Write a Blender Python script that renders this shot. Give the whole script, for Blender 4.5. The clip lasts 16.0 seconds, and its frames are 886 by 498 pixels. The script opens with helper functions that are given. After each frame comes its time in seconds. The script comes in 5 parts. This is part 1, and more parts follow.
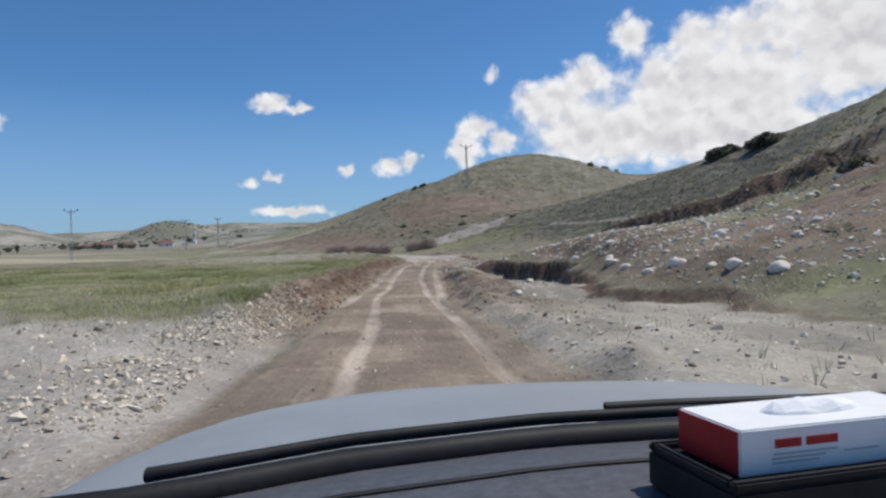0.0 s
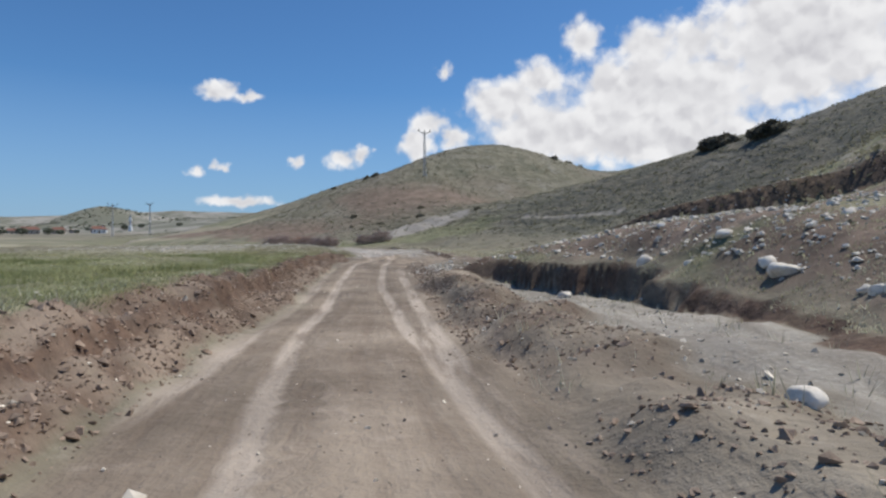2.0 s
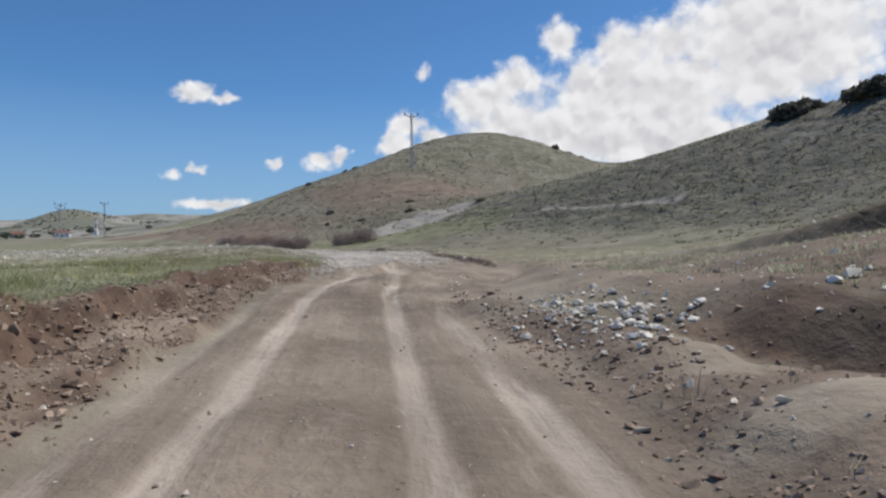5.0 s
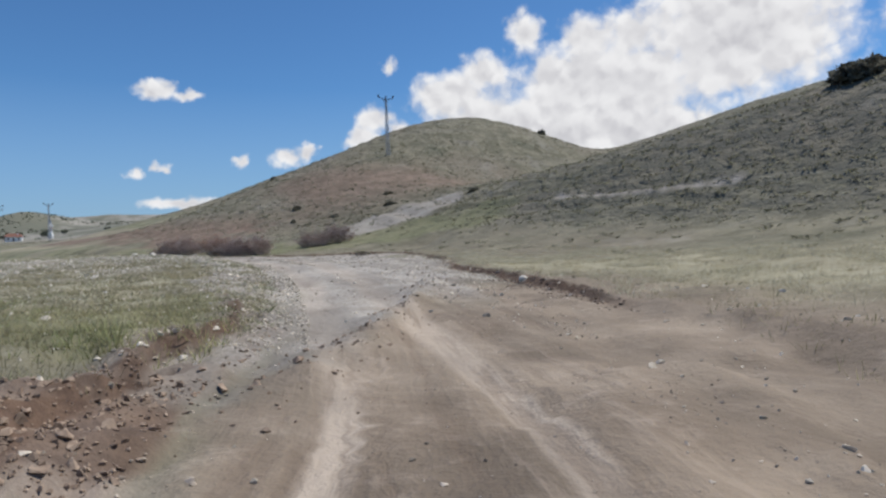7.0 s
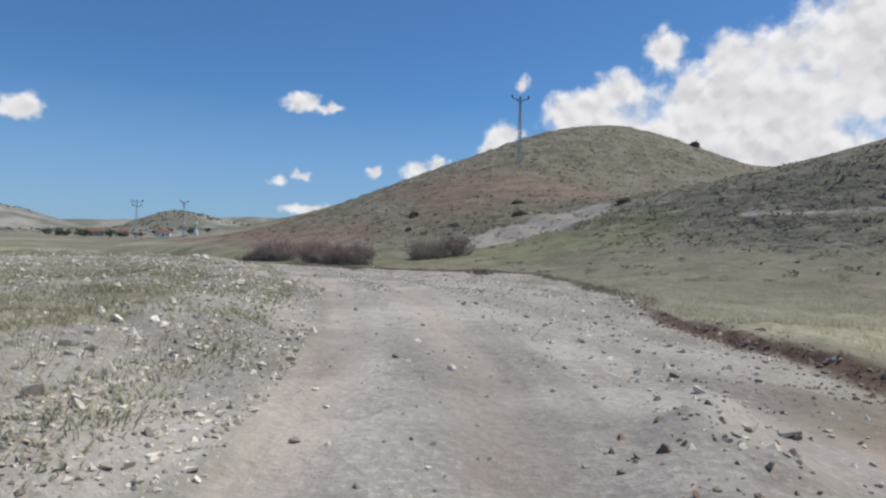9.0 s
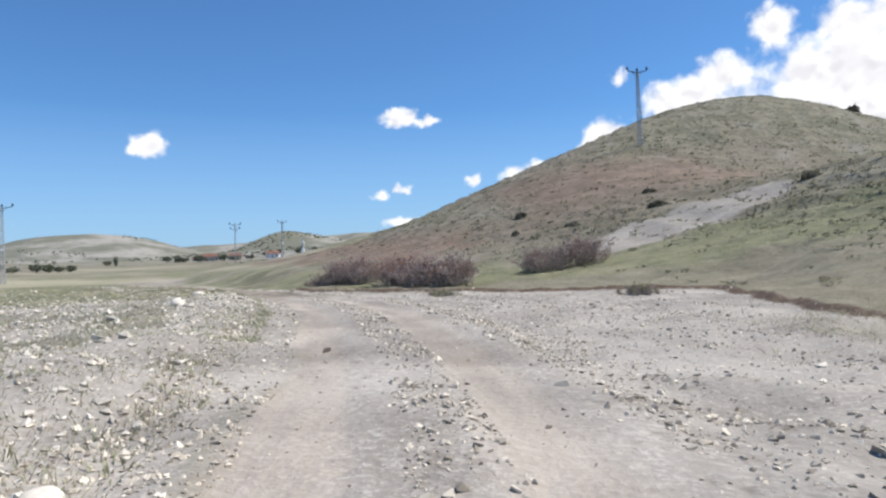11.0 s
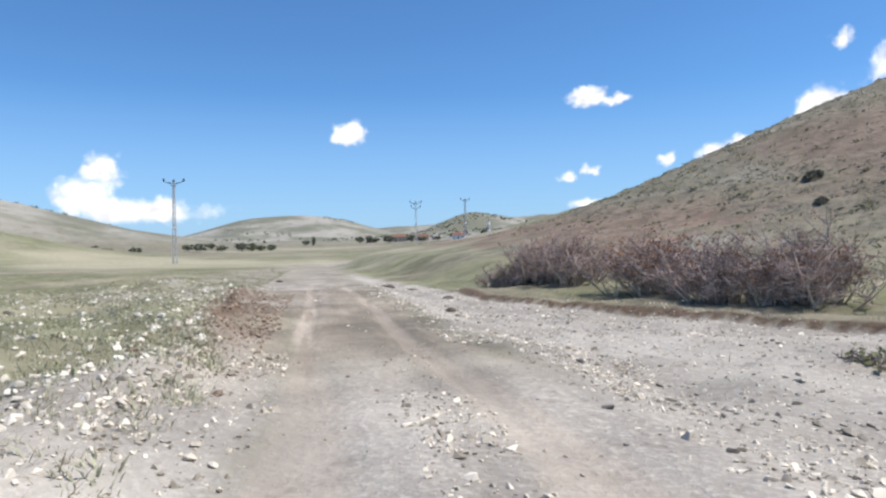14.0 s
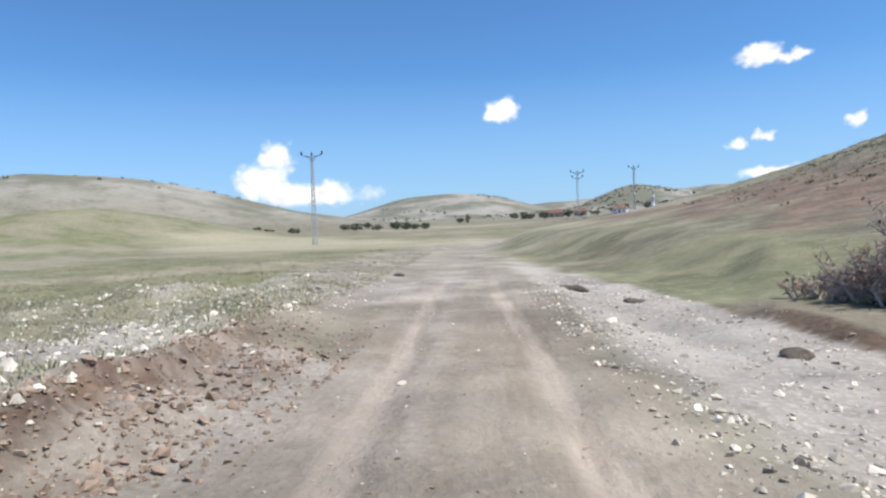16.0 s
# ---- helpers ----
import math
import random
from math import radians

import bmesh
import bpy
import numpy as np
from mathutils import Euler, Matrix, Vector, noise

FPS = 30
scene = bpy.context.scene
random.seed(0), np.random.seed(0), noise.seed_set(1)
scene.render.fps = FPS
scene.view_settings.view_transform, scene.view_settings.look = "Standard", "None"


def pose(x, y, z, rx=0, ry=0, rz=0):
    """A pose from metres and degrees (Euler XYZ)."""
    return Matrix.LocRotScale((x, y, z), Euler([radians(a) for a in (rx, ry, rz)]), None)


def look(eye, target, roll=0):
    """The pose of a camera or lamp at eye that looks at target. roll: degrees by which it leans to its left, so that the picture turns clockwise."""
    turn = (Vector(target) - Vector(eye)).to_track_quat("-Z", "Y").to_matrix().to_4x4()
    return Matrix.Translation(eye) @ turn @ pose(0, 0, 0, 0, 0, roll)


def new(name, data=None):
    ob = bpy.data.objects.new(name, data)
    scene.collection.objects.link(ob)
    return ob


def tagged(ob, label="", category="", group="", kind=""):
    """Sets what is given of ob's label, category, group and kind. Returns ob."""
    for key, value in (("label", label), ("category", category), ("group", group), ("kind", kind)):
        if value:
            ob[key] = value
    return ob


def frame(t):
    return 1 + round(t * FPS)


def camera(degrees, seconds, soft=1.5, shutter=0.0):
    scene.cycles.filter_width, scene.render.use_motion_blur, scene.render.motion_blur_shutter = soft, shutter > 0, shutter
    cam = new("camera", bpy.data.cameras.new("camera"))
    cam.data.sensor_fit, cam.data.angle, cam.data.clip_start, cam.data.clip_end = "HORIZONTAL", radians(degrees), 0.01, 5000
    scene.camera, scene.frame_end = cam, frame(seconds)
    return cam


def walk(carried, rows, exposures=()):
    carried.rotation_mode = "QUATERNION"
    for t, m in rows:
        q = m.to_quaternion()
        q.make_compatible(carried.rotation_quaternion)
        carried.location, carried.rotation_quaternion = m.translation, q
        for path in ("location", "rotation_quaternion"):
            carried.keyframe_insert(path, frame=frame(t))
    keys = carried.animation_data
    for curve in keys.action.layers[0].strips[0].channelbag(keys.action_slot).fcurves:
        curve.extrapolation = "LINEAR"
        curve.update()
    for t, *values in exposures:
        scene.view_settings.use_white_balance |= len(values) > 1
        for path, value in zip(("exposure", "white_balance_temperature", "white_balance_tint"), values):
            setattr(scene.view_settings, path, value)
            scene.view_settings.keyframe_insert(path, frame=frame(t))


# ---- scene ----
cam = camera(67.48, 16.0, soft=2.4)
PATH = [
    (0.0, pose(-0.000, -0.000, 1.300, 89.899, 1.000, -0.001)),
    (0.5, pose(-0.257, 3.258, 1.279, 88.732, 1.282, -1.770)),
    (1.0, pose(-0.419, 6.628, 1.269, 87.507, 0.803, -2.650)),
    (1.5, pose(-0.588, 9.947, 1.217, 89.230, -0.027, 0.704)),
    (2.0, pose(-0.847, 12.988, 1.097, 89.514, -0.555, -4.360)),
    (2.5, pose(-1.218, 16.020, 1.013, 89.518, -0.589, -4.191)),
    (3.0, pose(-1.370, 18.996, 0.992, 90.563, -1.047, -4.617)),
    (3.5, pose(-1.484, 21.819, 1.001, 91.047, -2.008, -2.984)),
    (4.0, pose(-1.566, 24.996, 0.909, 91.274, -1.713, -2.382)),
    (4.5, pose(-1.468, 28.462, 0.893, 90.070, -1.073, -4.255)),
    (7.0, pose(-2.005, 44.864, 1.402, 89.045, 1.430, -8.618)),
    (7.5, pose(-1.514, 47.851, 1.412, 90.432, -3.208, -8.675)),
    (8.0, pose(-1.464, 50.746, 1.316, 92.755, -2.299, -1.858)),
    (8.5, pose(-1.428, 53.684, 1.362, 90.571, -3.270, -1.708)),
    (9.0, pose(-1.600, 56.599, 1.393, 90.358, -2.016, 1.963)),
    (11.5, pose(-3.976, 72.633, 1.782, 90.857, 1.555, 13.109)),
    (12.0, pose(-5.079, 75.756, 1.781, 90.097, 1.748, 16.156)),
    (12.5, pose(-6.204, 79.042, 1.839, 90.837, 1.932, 18.692)),
    (13.0, pose(-7.393, 81.755, 1.898, 90.248, 0.964, 20.977)),
    (13.5, pose(-8.664, 84.717, 1.884, 89.543, 0.654, 23.848)),
    (14.0, pose(-9.995, 87.510, 1.796, 89.661, 0.915, 26.874)),
    (14.5, pose(-11.547, 90.312, 1.748, 89.861, 1.946, 31.582)),
    (15.0, pose(-13.482, 93.216, 1.692, 90.012, 1.354, 35.052)),
    (15.5, pose(-15.787, 96.087, 1.695, 89.722, 2.813, 36.562)),
    (16.0, pose(-18.097, 99.062, 1.638, 87.996, 2.025, 40.151)),
]

walk(cam, PATH, [(0.0, 0.09), (9.2, 0.07), (11.5, 0.58), (16.0, 0.62)])

# ---- sky, sun ----
SUN_AZ, SUN_EL = 68.0, 60.0     # degrees to the right of +y, and up
CLOUDS = (  # bearing to the left of +y, height, half width, half height, in degrees, and thinness
    (14.5, 12.2, 2.1, 1.0, .05), (12.1, 11.9, 1.9, 0.65, .25), (16.2, 5.7, 1.2, 0.85, .25), (14.1, 6.1, 1.1, 0.75, .25),
    (8.1, 6.7, 0.95, 0.95, .15), (4.5, 7.1, 1.6, 1.15), (2.9, 7.5, 1.1, 1.05, .05), (12.6, 3.3, 4.1, 0.7, .1),
    (-3.0, 10.1, 1.98, 1.76), (-2.1, 8.4, 1.97, 1.95), (-5.1, 8.9, 1.96, 1.46), (-4.4, 14.5, 1.4, 1.05, .25),
    (-12.5, 13.8, 2.49, 1.81), (-9.9, 11.9, 4.36, 2.5), (-16.0, 16.9, 2.17, 2.16), (-13.4, 9.4, 6.1, 2.95, -.2),
    (-20.1, 12.0, 5.5, 3.3, -.25), (-21.1, 15.8, 2.9, 2.2), (-24.7, 12.2, 5.4, 4.0, -.25), (-24.8, 15.9, 3.4, 2.7),
    (-33.0, 15.5, 8.0, 6.0, -.25), (-33.0, 20.2, 5.3, 3.8), (-25.9, 8.4, 7.0, 2.6, -.25), (-19.5, 8.8, 5.0, 2.4, -.2),
    (34.8, 9.5, 1.75, 1.25), (53.9, 6.0, 1.84, 1.75), (55.5, 4.2, 2.49, 1.65), (51.2, 3.0, 6.0, 1.4))

world = bpy.data.worlds.new("World")
world.use_nodes = True
scene.world = world
wt = world.node_tree
WN, WL = wt.nodes, wt.links


def wnode(kind, op=None, **inputs):
    n = WN.new(kind)
    if op:
        n.operation = op
    for key, v in inputs.items():
        k = int(key[1:])
        if isinstance(v, bpy.types.NodeSocket):
            WL.new(v, n.inputs[k])
        else:
            n.inputs[k].default_value = v
    return n


sky = wnode("ShaderNodeTexSky")
sky.sky_type, sky.sun_disc = 'NISHITA', False
sky.sun_elevation, sky.sun_rotation = radians(SUN_EL), radians(SUN_AZ)
sky.altitude, sky.air_density, sky.dust_density, sky.ozone_density = 1000, 1.0, 0.5, 3.5
way = wnode("ShaderNodeTexCoord").outputs["Generated"]
xyz = wnode("ShaderNodeSeparateXYZ", i0=way)
az = wnode("ShaderNodeMath", 'ARCTAN2', i0=wnode("ShaderNodeMath", 'MULTIPLY', i0=xyz.outputs[0], i1=-1.0).outputs[0], i1=xyz.outputs[1])
el = wnode("ShaderNodeMath", 'ARCSINE', i0=xyz.outputs[2])
flat = wnode("ShaderNodeCombineXYZ", i0=az.outputs[0], i1=el.outputs[0])
deg = wnode("ShaderNodeVectorMath", 'SCALE', i0=flat.outputs[0])
deg.inputs["Scale"].default_value = 57.29578


SIZES = ((0.40, 0.95), (0.95, 0.62), (2.3, 0.24), (5.5, 0.12))


def puffs(shift, sizes=4):
    """Rounded heaps at three sizes, highest in their middles."""
    curl = wnode("ShaderNodeTexNoise", i0=deg.outputs[0])
    curl.inputs["Scale"].default_value, curl.inputs["Detail"].default_value = 0.9, 4.0
    bend = wnode("ShaderNodeVectorMath", 'MULTIPLY_ADD', i0=curl.outputs["Color"], i1=(1.3, 1.3, 0), i2=(shift[0] - .65, shift[1] - .65, 0))
    p = wnode("ShaderNodeVectorMath", 'ADD', i0=deg.outputs[0], i1=bend.outputs[0])
    total = None
    for size, weight in SIZES[:sizes]:
        v = wnode("ShaderNodeTexVoronoi")
        v.feature = 'SMOOTH_F1'
        WL.new(p.outputs[0], v.inputs["Vector"])
        v.inputs["Scale"].default_value, v.inputs["Smoothness"].default_value = size, 0.5
        k = wnode("ShaderNodeMath", 'MULTIPLY_ADD', i0=v.outputs["Distance"], i1=-weight, i2=0.42 * weight)
        total = k.outputs[0] if total is None else wnode("ShaderNodeMath", 'ADD', i0=total, i1=k.outputs[0]).outputs[0]
    return total


def cloud_shape(shift):
    curl = wnode("ShaderNodeTexNoise", i0=deg.outputs[0])
    curl.inputs["Scale"].default_value, curl.inputs["Detail"].default_value = 0.7, 4.0
    warp = wnode("ShaderNodeVectorMath", 'MULTIPLY_ADD', i0=curl.outputs["Color"], i1=(2.4, 1.5, 0), i2=(shift[0] - 1.2, shift[1] - .75, 0))
    p = wnode("ShaderNodeVectorMath", 'ADD', i0=deg.outputs[0], i1=warp.outputs[0])
    last = None
    for b, e, rx, ry, *thin in CLOUDS:
        off = wnode("ShaderNodeVectorMath", 'SUBTRACT', i0=p.outputs[0], i1=(b, e, 0))
        off = wnode("ShaderNodeVectorMath", 'MULTIPLY', i0=off.outputs[0], i1=(1 / rx, 1 / ry, 0))
        dist = wnode("ShaderNodeVectorMath", 'LENGTH', i0=off.outputs[0]).outputs["Value"]
        if thin:
            dist = wnode("ShaderNodeMath", 'ADD', i0=dist, i1=thin[0]).outputs[0]
        last = dist if last is None else wnode("ShaderNodeMath", 'SMOOTH_MIN', i0=last, i1=dist, i2=0.4).outputs[0]
    return last


near = cloud_shape((0, 0, 0))
heap_here, heap_flat, heap_over = puffs((0, 0, 0)), puffs((0, 0, 0), 2), puffs((-0.35, 0.8, 0), 2)
body = wnode("ShaderNodeMath", 'MULTIPLY_ADD', i0=near, i1=-2.0, i2=2.2)
dens = wnode("ShaderNodeMath", 'ADD', i0=body.outputs[0], i1=heap_here)
cover = wnode("ShaderNodeMapRange", i0=dens.outputs[0], i1=0.0, i2=1.2, i3=0.0, i4=1.0)
cover.interpolation_type = 'SMOOTHSTEP'
slope = wnode("ShaderNodeMath", 'SUBTRACT', i0=heap_flat, i1=heap_over)
lit = wnode("ShaderNodeMapRange", i0=slope.outputs[0], i1=-0.62, i2=0.5, i3=0.0, i4=1.0)
lit.interpolation_type = 'SMOOTHSTEP'
core = wnode("ShaderNodeMapRange", i0=dens.outputs[0], i1=0.7, i2=3.0, i3=1.0, i4=0.0)
glow = wnode("ShaderNodeMath", 'MULTIPLY_ADD', i0=lit.outputs[0], i1=0.62, i2=wnode("ShaderNodeMath", 'MULTIPLY', i0=core.outputs[0], i1=0.48).outputs[0])
glow.use_clamp = True
tone = wnode("ShaderNodeMix")
tone.data_type = 'RGBA'
WL.new(glow.outputs[0], tone.inputs["Factor"])
tone.inputs["A"].default_value, tone.inputs["B"].default_value = (0.47, 0.468, 0.505, 1), (0.84, 0.84, 0.85, 1)
dim = wnode("ShaderNodeVectorMath", 'MULTIPLY', i0=sky.outputs[0], i1=(0.051, 0.079, 0.101))
over = wnode("ShaderNodeMix")
over.data_type = 'RGBA'
WL.new(cover.outputs[0], over.inputs["Factor"])
pale = wnode("ShaderNodeMix")     # the sky whitens towards the horizon
pale.data_type = 'RGBA'
WL.new(wnode("ShaderNodeMapRange", i0=el.outputs[0], i1=0.0, i2=0.22, i3=0.7, i4=0.0).outputs[0], pale.inputs["Factor"])
WL.new(dim.outputs[0], pale.inputs["A"])
pale.inputs["B"].default_value = (0.255, 0.38, 0.59, 1)
WL.new(pale.outputs["Result"], over.inputs["A"])
WL.new(tone.outputs["Result"], over.inputs["B"])
WL.new(over.outputs["Result"], WN["Background"].inputs[0])
WN["Background"].inputs[1].default_value = 1.0

sun = new("sun", bpy.data.lights.new("sun", "SUN"))
sun.data.energy, sun.data.angle, sun.data.color = 3.4, radians(0.5), (1.0, 0.95, 0.87)
sun.matrix_world = look((math.sin(radians(SUN_AZ)) * 80, math.cos(radians(SUN_AZ)) * 80, 80 * math.tan(radians(SUN_EL))), (0, 0, 0))

# ---- materials ----
def material(name, rough=0.9):
    m = bpy.data.materials.new(name)
    m.use_nodes = True
    b = m.node_tree.nodes["Principled BSDF"]
    b.inputs["Roughness"].default_value = rough
    b.inputs["Specular IOR Level"].default_value = 0.25
    return m, m.node_tree.nodes, m.node_tree.links, b


def tex(N, L, scale, detail=5.0, rough=0.6, coord=None, kind="ShaderNodeTexNoise"):
    n = N.new(kind)
    n.inputs["Scale"].default_value = scale
    if kind == "ShaderNodeTexNoise":
        n.inputs["Detail"].default_value, n.inputs["Roughness"].default_value = detail, rough
    if coord is not None:
        L.new(coord, n.inputs["Vector"])
    return n


def ramp(N, L, source, low, high, a=0.0, b=1.0):
    r = N.new("ShaderNodeMapRange")
    r.interpolation_type = 'SMOOTHSTEP'
    L.new(source, r.inputs[0])
    for k, v in ((1, low), (2, high), (3, a), (4, b)):
        r.inputs[k].default_value = v
    return r.outputs[0]


def mix(N, L, fac, a, b):
    n = N.new("ShaderNodeMix")
    n.data_type = 'RGBA'
    for key, v in (("Factor", fac), ("A", a), ("B", b)):
        if isinstance(v, bpy.types.NodeSocket):
            L.new(v, n.inputs[key])
        else:
            n.inputs[key].default_value = v if key == "Factor" else (*v, 1)
    return n.outputs["Result"]


def mul(N, L, a, b, op='MULTIPLY'):
    n = N.new("ShaderNodeMath")
    n.operation = op
    for k, v in ((0, a), (1, b)):
        if isinstance(v, bpy.types.NodeSocket):
            L.new(v, n.inputs[k])
        else:
            n.inputs[k].default_value = v
    return n.outputs[0]


def bump(N, L, b, height, strength, distance):
    n = N.new("ShaderNodeBump")
    n.inputs["Strength"].default_value, n.inputs["Distance"].default_value = strength, distance
    L.new(height, n.inputs["Height"])
    L.new(n.outputs[0], b.inputs["Normal"])


def ground_material():
    m, N, L, b = material("ground", 0.95)
    co = N.new("ShaderNodeTexCoord").outputs["Object"]

    def mask(name):
        a = N.new("ShaderNodeAttribute")
        a.attribute_name = name
        return a.outputs["Fac"]

    big, mid, fine, grit = (tex(N, L, s, d, r, co).outputs[0] for s, d, r in ((0.035, 4, 0.6), (0.4, 5, 0.65), (3.0, 5, 0.7), (14.0, 4, 0.7)))
    # dry olive slopes
    c = mix(N, L, ramp(N, L, mid, 0.35, 0.65), (0.152, 0.142, 0.095), (0.265, 0.242, 0.168))
    c = mix(N, L, ramp(N, L, big, 0.42, 0.62), c, (0.225, 0.195, 0.142))
    rocky = tex(N, L, 0.11, 6, 0.7, co).outputs[0]
    c = mix(N, L, mul(N, L, ramp(N, L, rocky, 0.54, 0.66), 0.55), c, (0.34, 0.32, 0.27))
    c = mix(N, L, mul(N, L, ramp(N, L, rocky, 0.46, 0.36), 0.5), c, (0.11, 0.115, 0.075))
    c = mix(N, L, mul(N, L, ramp(N, L, fine, 0.5, 0.72), 0.6), c, (0.36, 0.335, 0.26))
    # distant hills: pale cliffs and green lower parts, with haze painted into the colour
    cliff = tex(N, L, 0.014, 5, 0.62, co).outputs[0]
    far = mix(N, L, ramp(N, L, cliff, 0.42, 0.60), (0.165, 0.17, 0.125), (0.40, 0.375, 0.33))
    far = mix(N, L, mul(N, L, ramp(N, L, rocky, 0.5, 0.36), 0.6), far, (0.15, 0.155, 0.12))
    c = mix(N, L, mul(N, L, mask("lime_haze"), 0.8), c, far)
    # layers of the hillsides and the low tussocks that cover them
    tuft = mask("tuft")
    lay = N.new("ShaderNodeVectorMath")
    lay.operation = 'MULTIPLY'
    L.new(co, lay.inputs[0])
    lay.inputs[1].default_value = (0.05, 0.05, 1.3)
    band = tex(N, L, 1.0, 4, 0.6, lay.outputs[0]).outputs[0]
    c = mix(N, L, mul(N, L, tuft, ramp(N, L, band, 0.52, 0.66, 0.0, 0.4)), c, (0.30, 0.275, 0.215))
    clump = tex(N, L, 0.95, coord=co, kind="ShaderNodeTexVoronoi")
    small = tex(N, L, 2.6, coord=co, kind="ShaderNodeTexVoronoi")
    knob = mul(N, L, ramp(N, L, clump.outputs["Distance"], 0.40, 0.16), ramp(N, L, mid, 0.34, 0.52))
    knob = mul(N, L, knob, mul(N, L, ramp(N, L, small.outputs["Distance"], 0.42, 0.2), 0.55), 'MAXIMUM')
    c = mix(N, L, mul(N, L, mul(N, L, knob, tuft), 0.5), c, (0.115, 0.118, 0.085))
    # mounds of the right hill, its side away from the sun painted darker
    lie = N.new("ShaderNodeVectorMath")
    lie.operation = 'MULTIPLY'
    L.new(co, lie.inputs[0])
    lie.inputs[1].default_value = (0.62, 0.36, 0.9)
    mound = tex(N, L, 1.0, 4, 0.6, lie.outputs[0]).outputs[0]
    scrub_shade = mask("scrub_shade")
    c = mix(N, L, mul(N, L, scrub_shade, ramp(N, L, mound, 0.38, 0.60, 0.25, 0.85)), c, (0.112, 0.110, 0.088))
    # fresh grass
    g = mix(N, L, ramp(N, L, mid, 0.3, 0.7), (0.145, 0.172, 0.072), (0.265, 0.262, 0.14))
    g = mix(N, L, mul(N, L, ramp(N, L, fine, 0.52, 0.72), 0.6), g, (0.34, 0.315, 0.20))
    c = mix(N, L, mul(N, L, mask("green"), ramp(N, L, mul(N, L, big, mid, 'ADD'), 0.75, 1.05, 0.55, 1.0)), c, g)
    # straw
    s = mix(N, L, ramp(N, L, fine, 0.3, 0.7), (0.30, 0.27, 0.175), (0.46, 0.42, 0.30))
    c = mix(N, L, mask("straw"), c, s)
    # red earth
    r = mix(N, L, ramp(N, L, mid, 0.35, 0.65), (0.175, 0.122, 0.09), (0.28, 0.205, 0.155))
    r = mix(N, L, mul(N, L, ramp(N, L, fine, 0.52, 0.75), 0.6), r, (0.17, 0.165, 0.11))
    r = mix(N, L, mul(N, L, ramp(N, L, tex(N, L, 1.1, 6, 0.7, co).outputs[0], 0.5, 0.36), 0.7), r, (0.115, 0.085, 0.065))
    c = mix(N, L, mask("red"), c, r)
    # grey gravel
    peb = tex(N, L, 9.0, coord=co, kind="ShaderNodeTexVoronoi")
    v = mix(N, L, ramp(N, L, mid, 0.3, 0.7), (0.30, 0.268, 0.23), (0.41, 0.374, 0.325))
    v = mix(N, L, ramp(N, L, grit, 0.45, 0.7), v, (0.49, 0.45, 0.395))
    v = mix(N, L, mul(N, L, ramp(N, L, fine, 0.45, 0.3), 0.5), v, (0.15, 0.128, 0.105))
    c = mix(N, L, mask("gravel"), c, v)
    # brown trodden earth
    d = mix(N, L, ramp(N, L, mid, 0.3, 0.7), (0.20, 0.157, 0.116), (0.33, 0.268, 0.203))
    d = mix(N, L, mul(N, L, ramp(N, L, fine, 0.5, 0.75), 0.5), d, (0.41, 0.335, 0.265))
    c = mix(N, L, mask("dirt"), c, d)
    # damp dark clay of fresh cuts, with the shade of undercut faces painted in
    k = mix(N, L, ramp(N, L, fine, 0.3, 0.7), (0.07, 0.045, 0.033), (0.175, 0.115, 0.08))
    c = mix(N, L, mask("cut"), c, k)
    # pale wheel tracks with crumbling edges
    worn = N.new("ShaderNodeCombineXYZ")
    L.new(mul(N, L, mask("across"), 3.2), worn.inputs[0])
    L.new(mul(N, L, mask("along"), 0.3), worn.inputs[1])
    drag = tex(N, L, 1.0, 6, 0.62, worn.outputs[0]).outputs[0]
    edge = mul(N, L, mul(N, L, fine, 0.7), mul(N, L, mid, 0.6), 'ADD')
    press = ramp(N, L, mul(N, L, mask("wheel"), edge, 'ADD'), 1.95, 1.15)
    c = mix(N, L, mul(N, L, mul(N, L, mask("rut"), press), ramp(N, L, drag, 0.3, 0.6, 0.5, 0.95)), c, (0.46, 0.385, 0.31))
    # streaks along the way of the wheels
    hs = N.new("ShaderNodeHueSaturation")
    L.new(ramp(N, L, mask("streak"), 0.0, 1.0, 0.76, 1.2), hs.inputs["Value"])
    L.new(c, hs.inputs["Color"])
    c = mix(N, L, mul(N, L, mask("tread"), ramp(N, L, drag, 0.5, 0.36, 0.0, 0.4)), hs.outputs[0], (0.17, 0.125, 0.09))
    c = mix(N, L, mul(N, L, mask("tread"), ramp(N, L, drag, 0.56, 0.68, 0.0, 0.4)), c, (0.42, 0.345, 0.275))
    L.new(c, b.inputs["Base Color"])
    h = mul(N, L, mul(N, L, fine, 1.0), mul(N, L, grit, 0.5), 'ADD')
    h = mul(N, L, h, mul(N, L, peb.outputs["Distance"], 0.25), 'ADD')
    h = mul(N, L, h, mul(N, L, mul(N, L, knob, tuft), 3.0), 'ADD')
    h = mul(N, L, h, mul(N, L, mul(N, L, mound, scrub_shade), 9.0), 'ADD')
    h = mul(N, L, h, mul(N, L, mul(N, L, drag, mask("tread")), 1.2), 'ADD')
    bump(N, L, b, h, 0.8, 0.05)
    return m


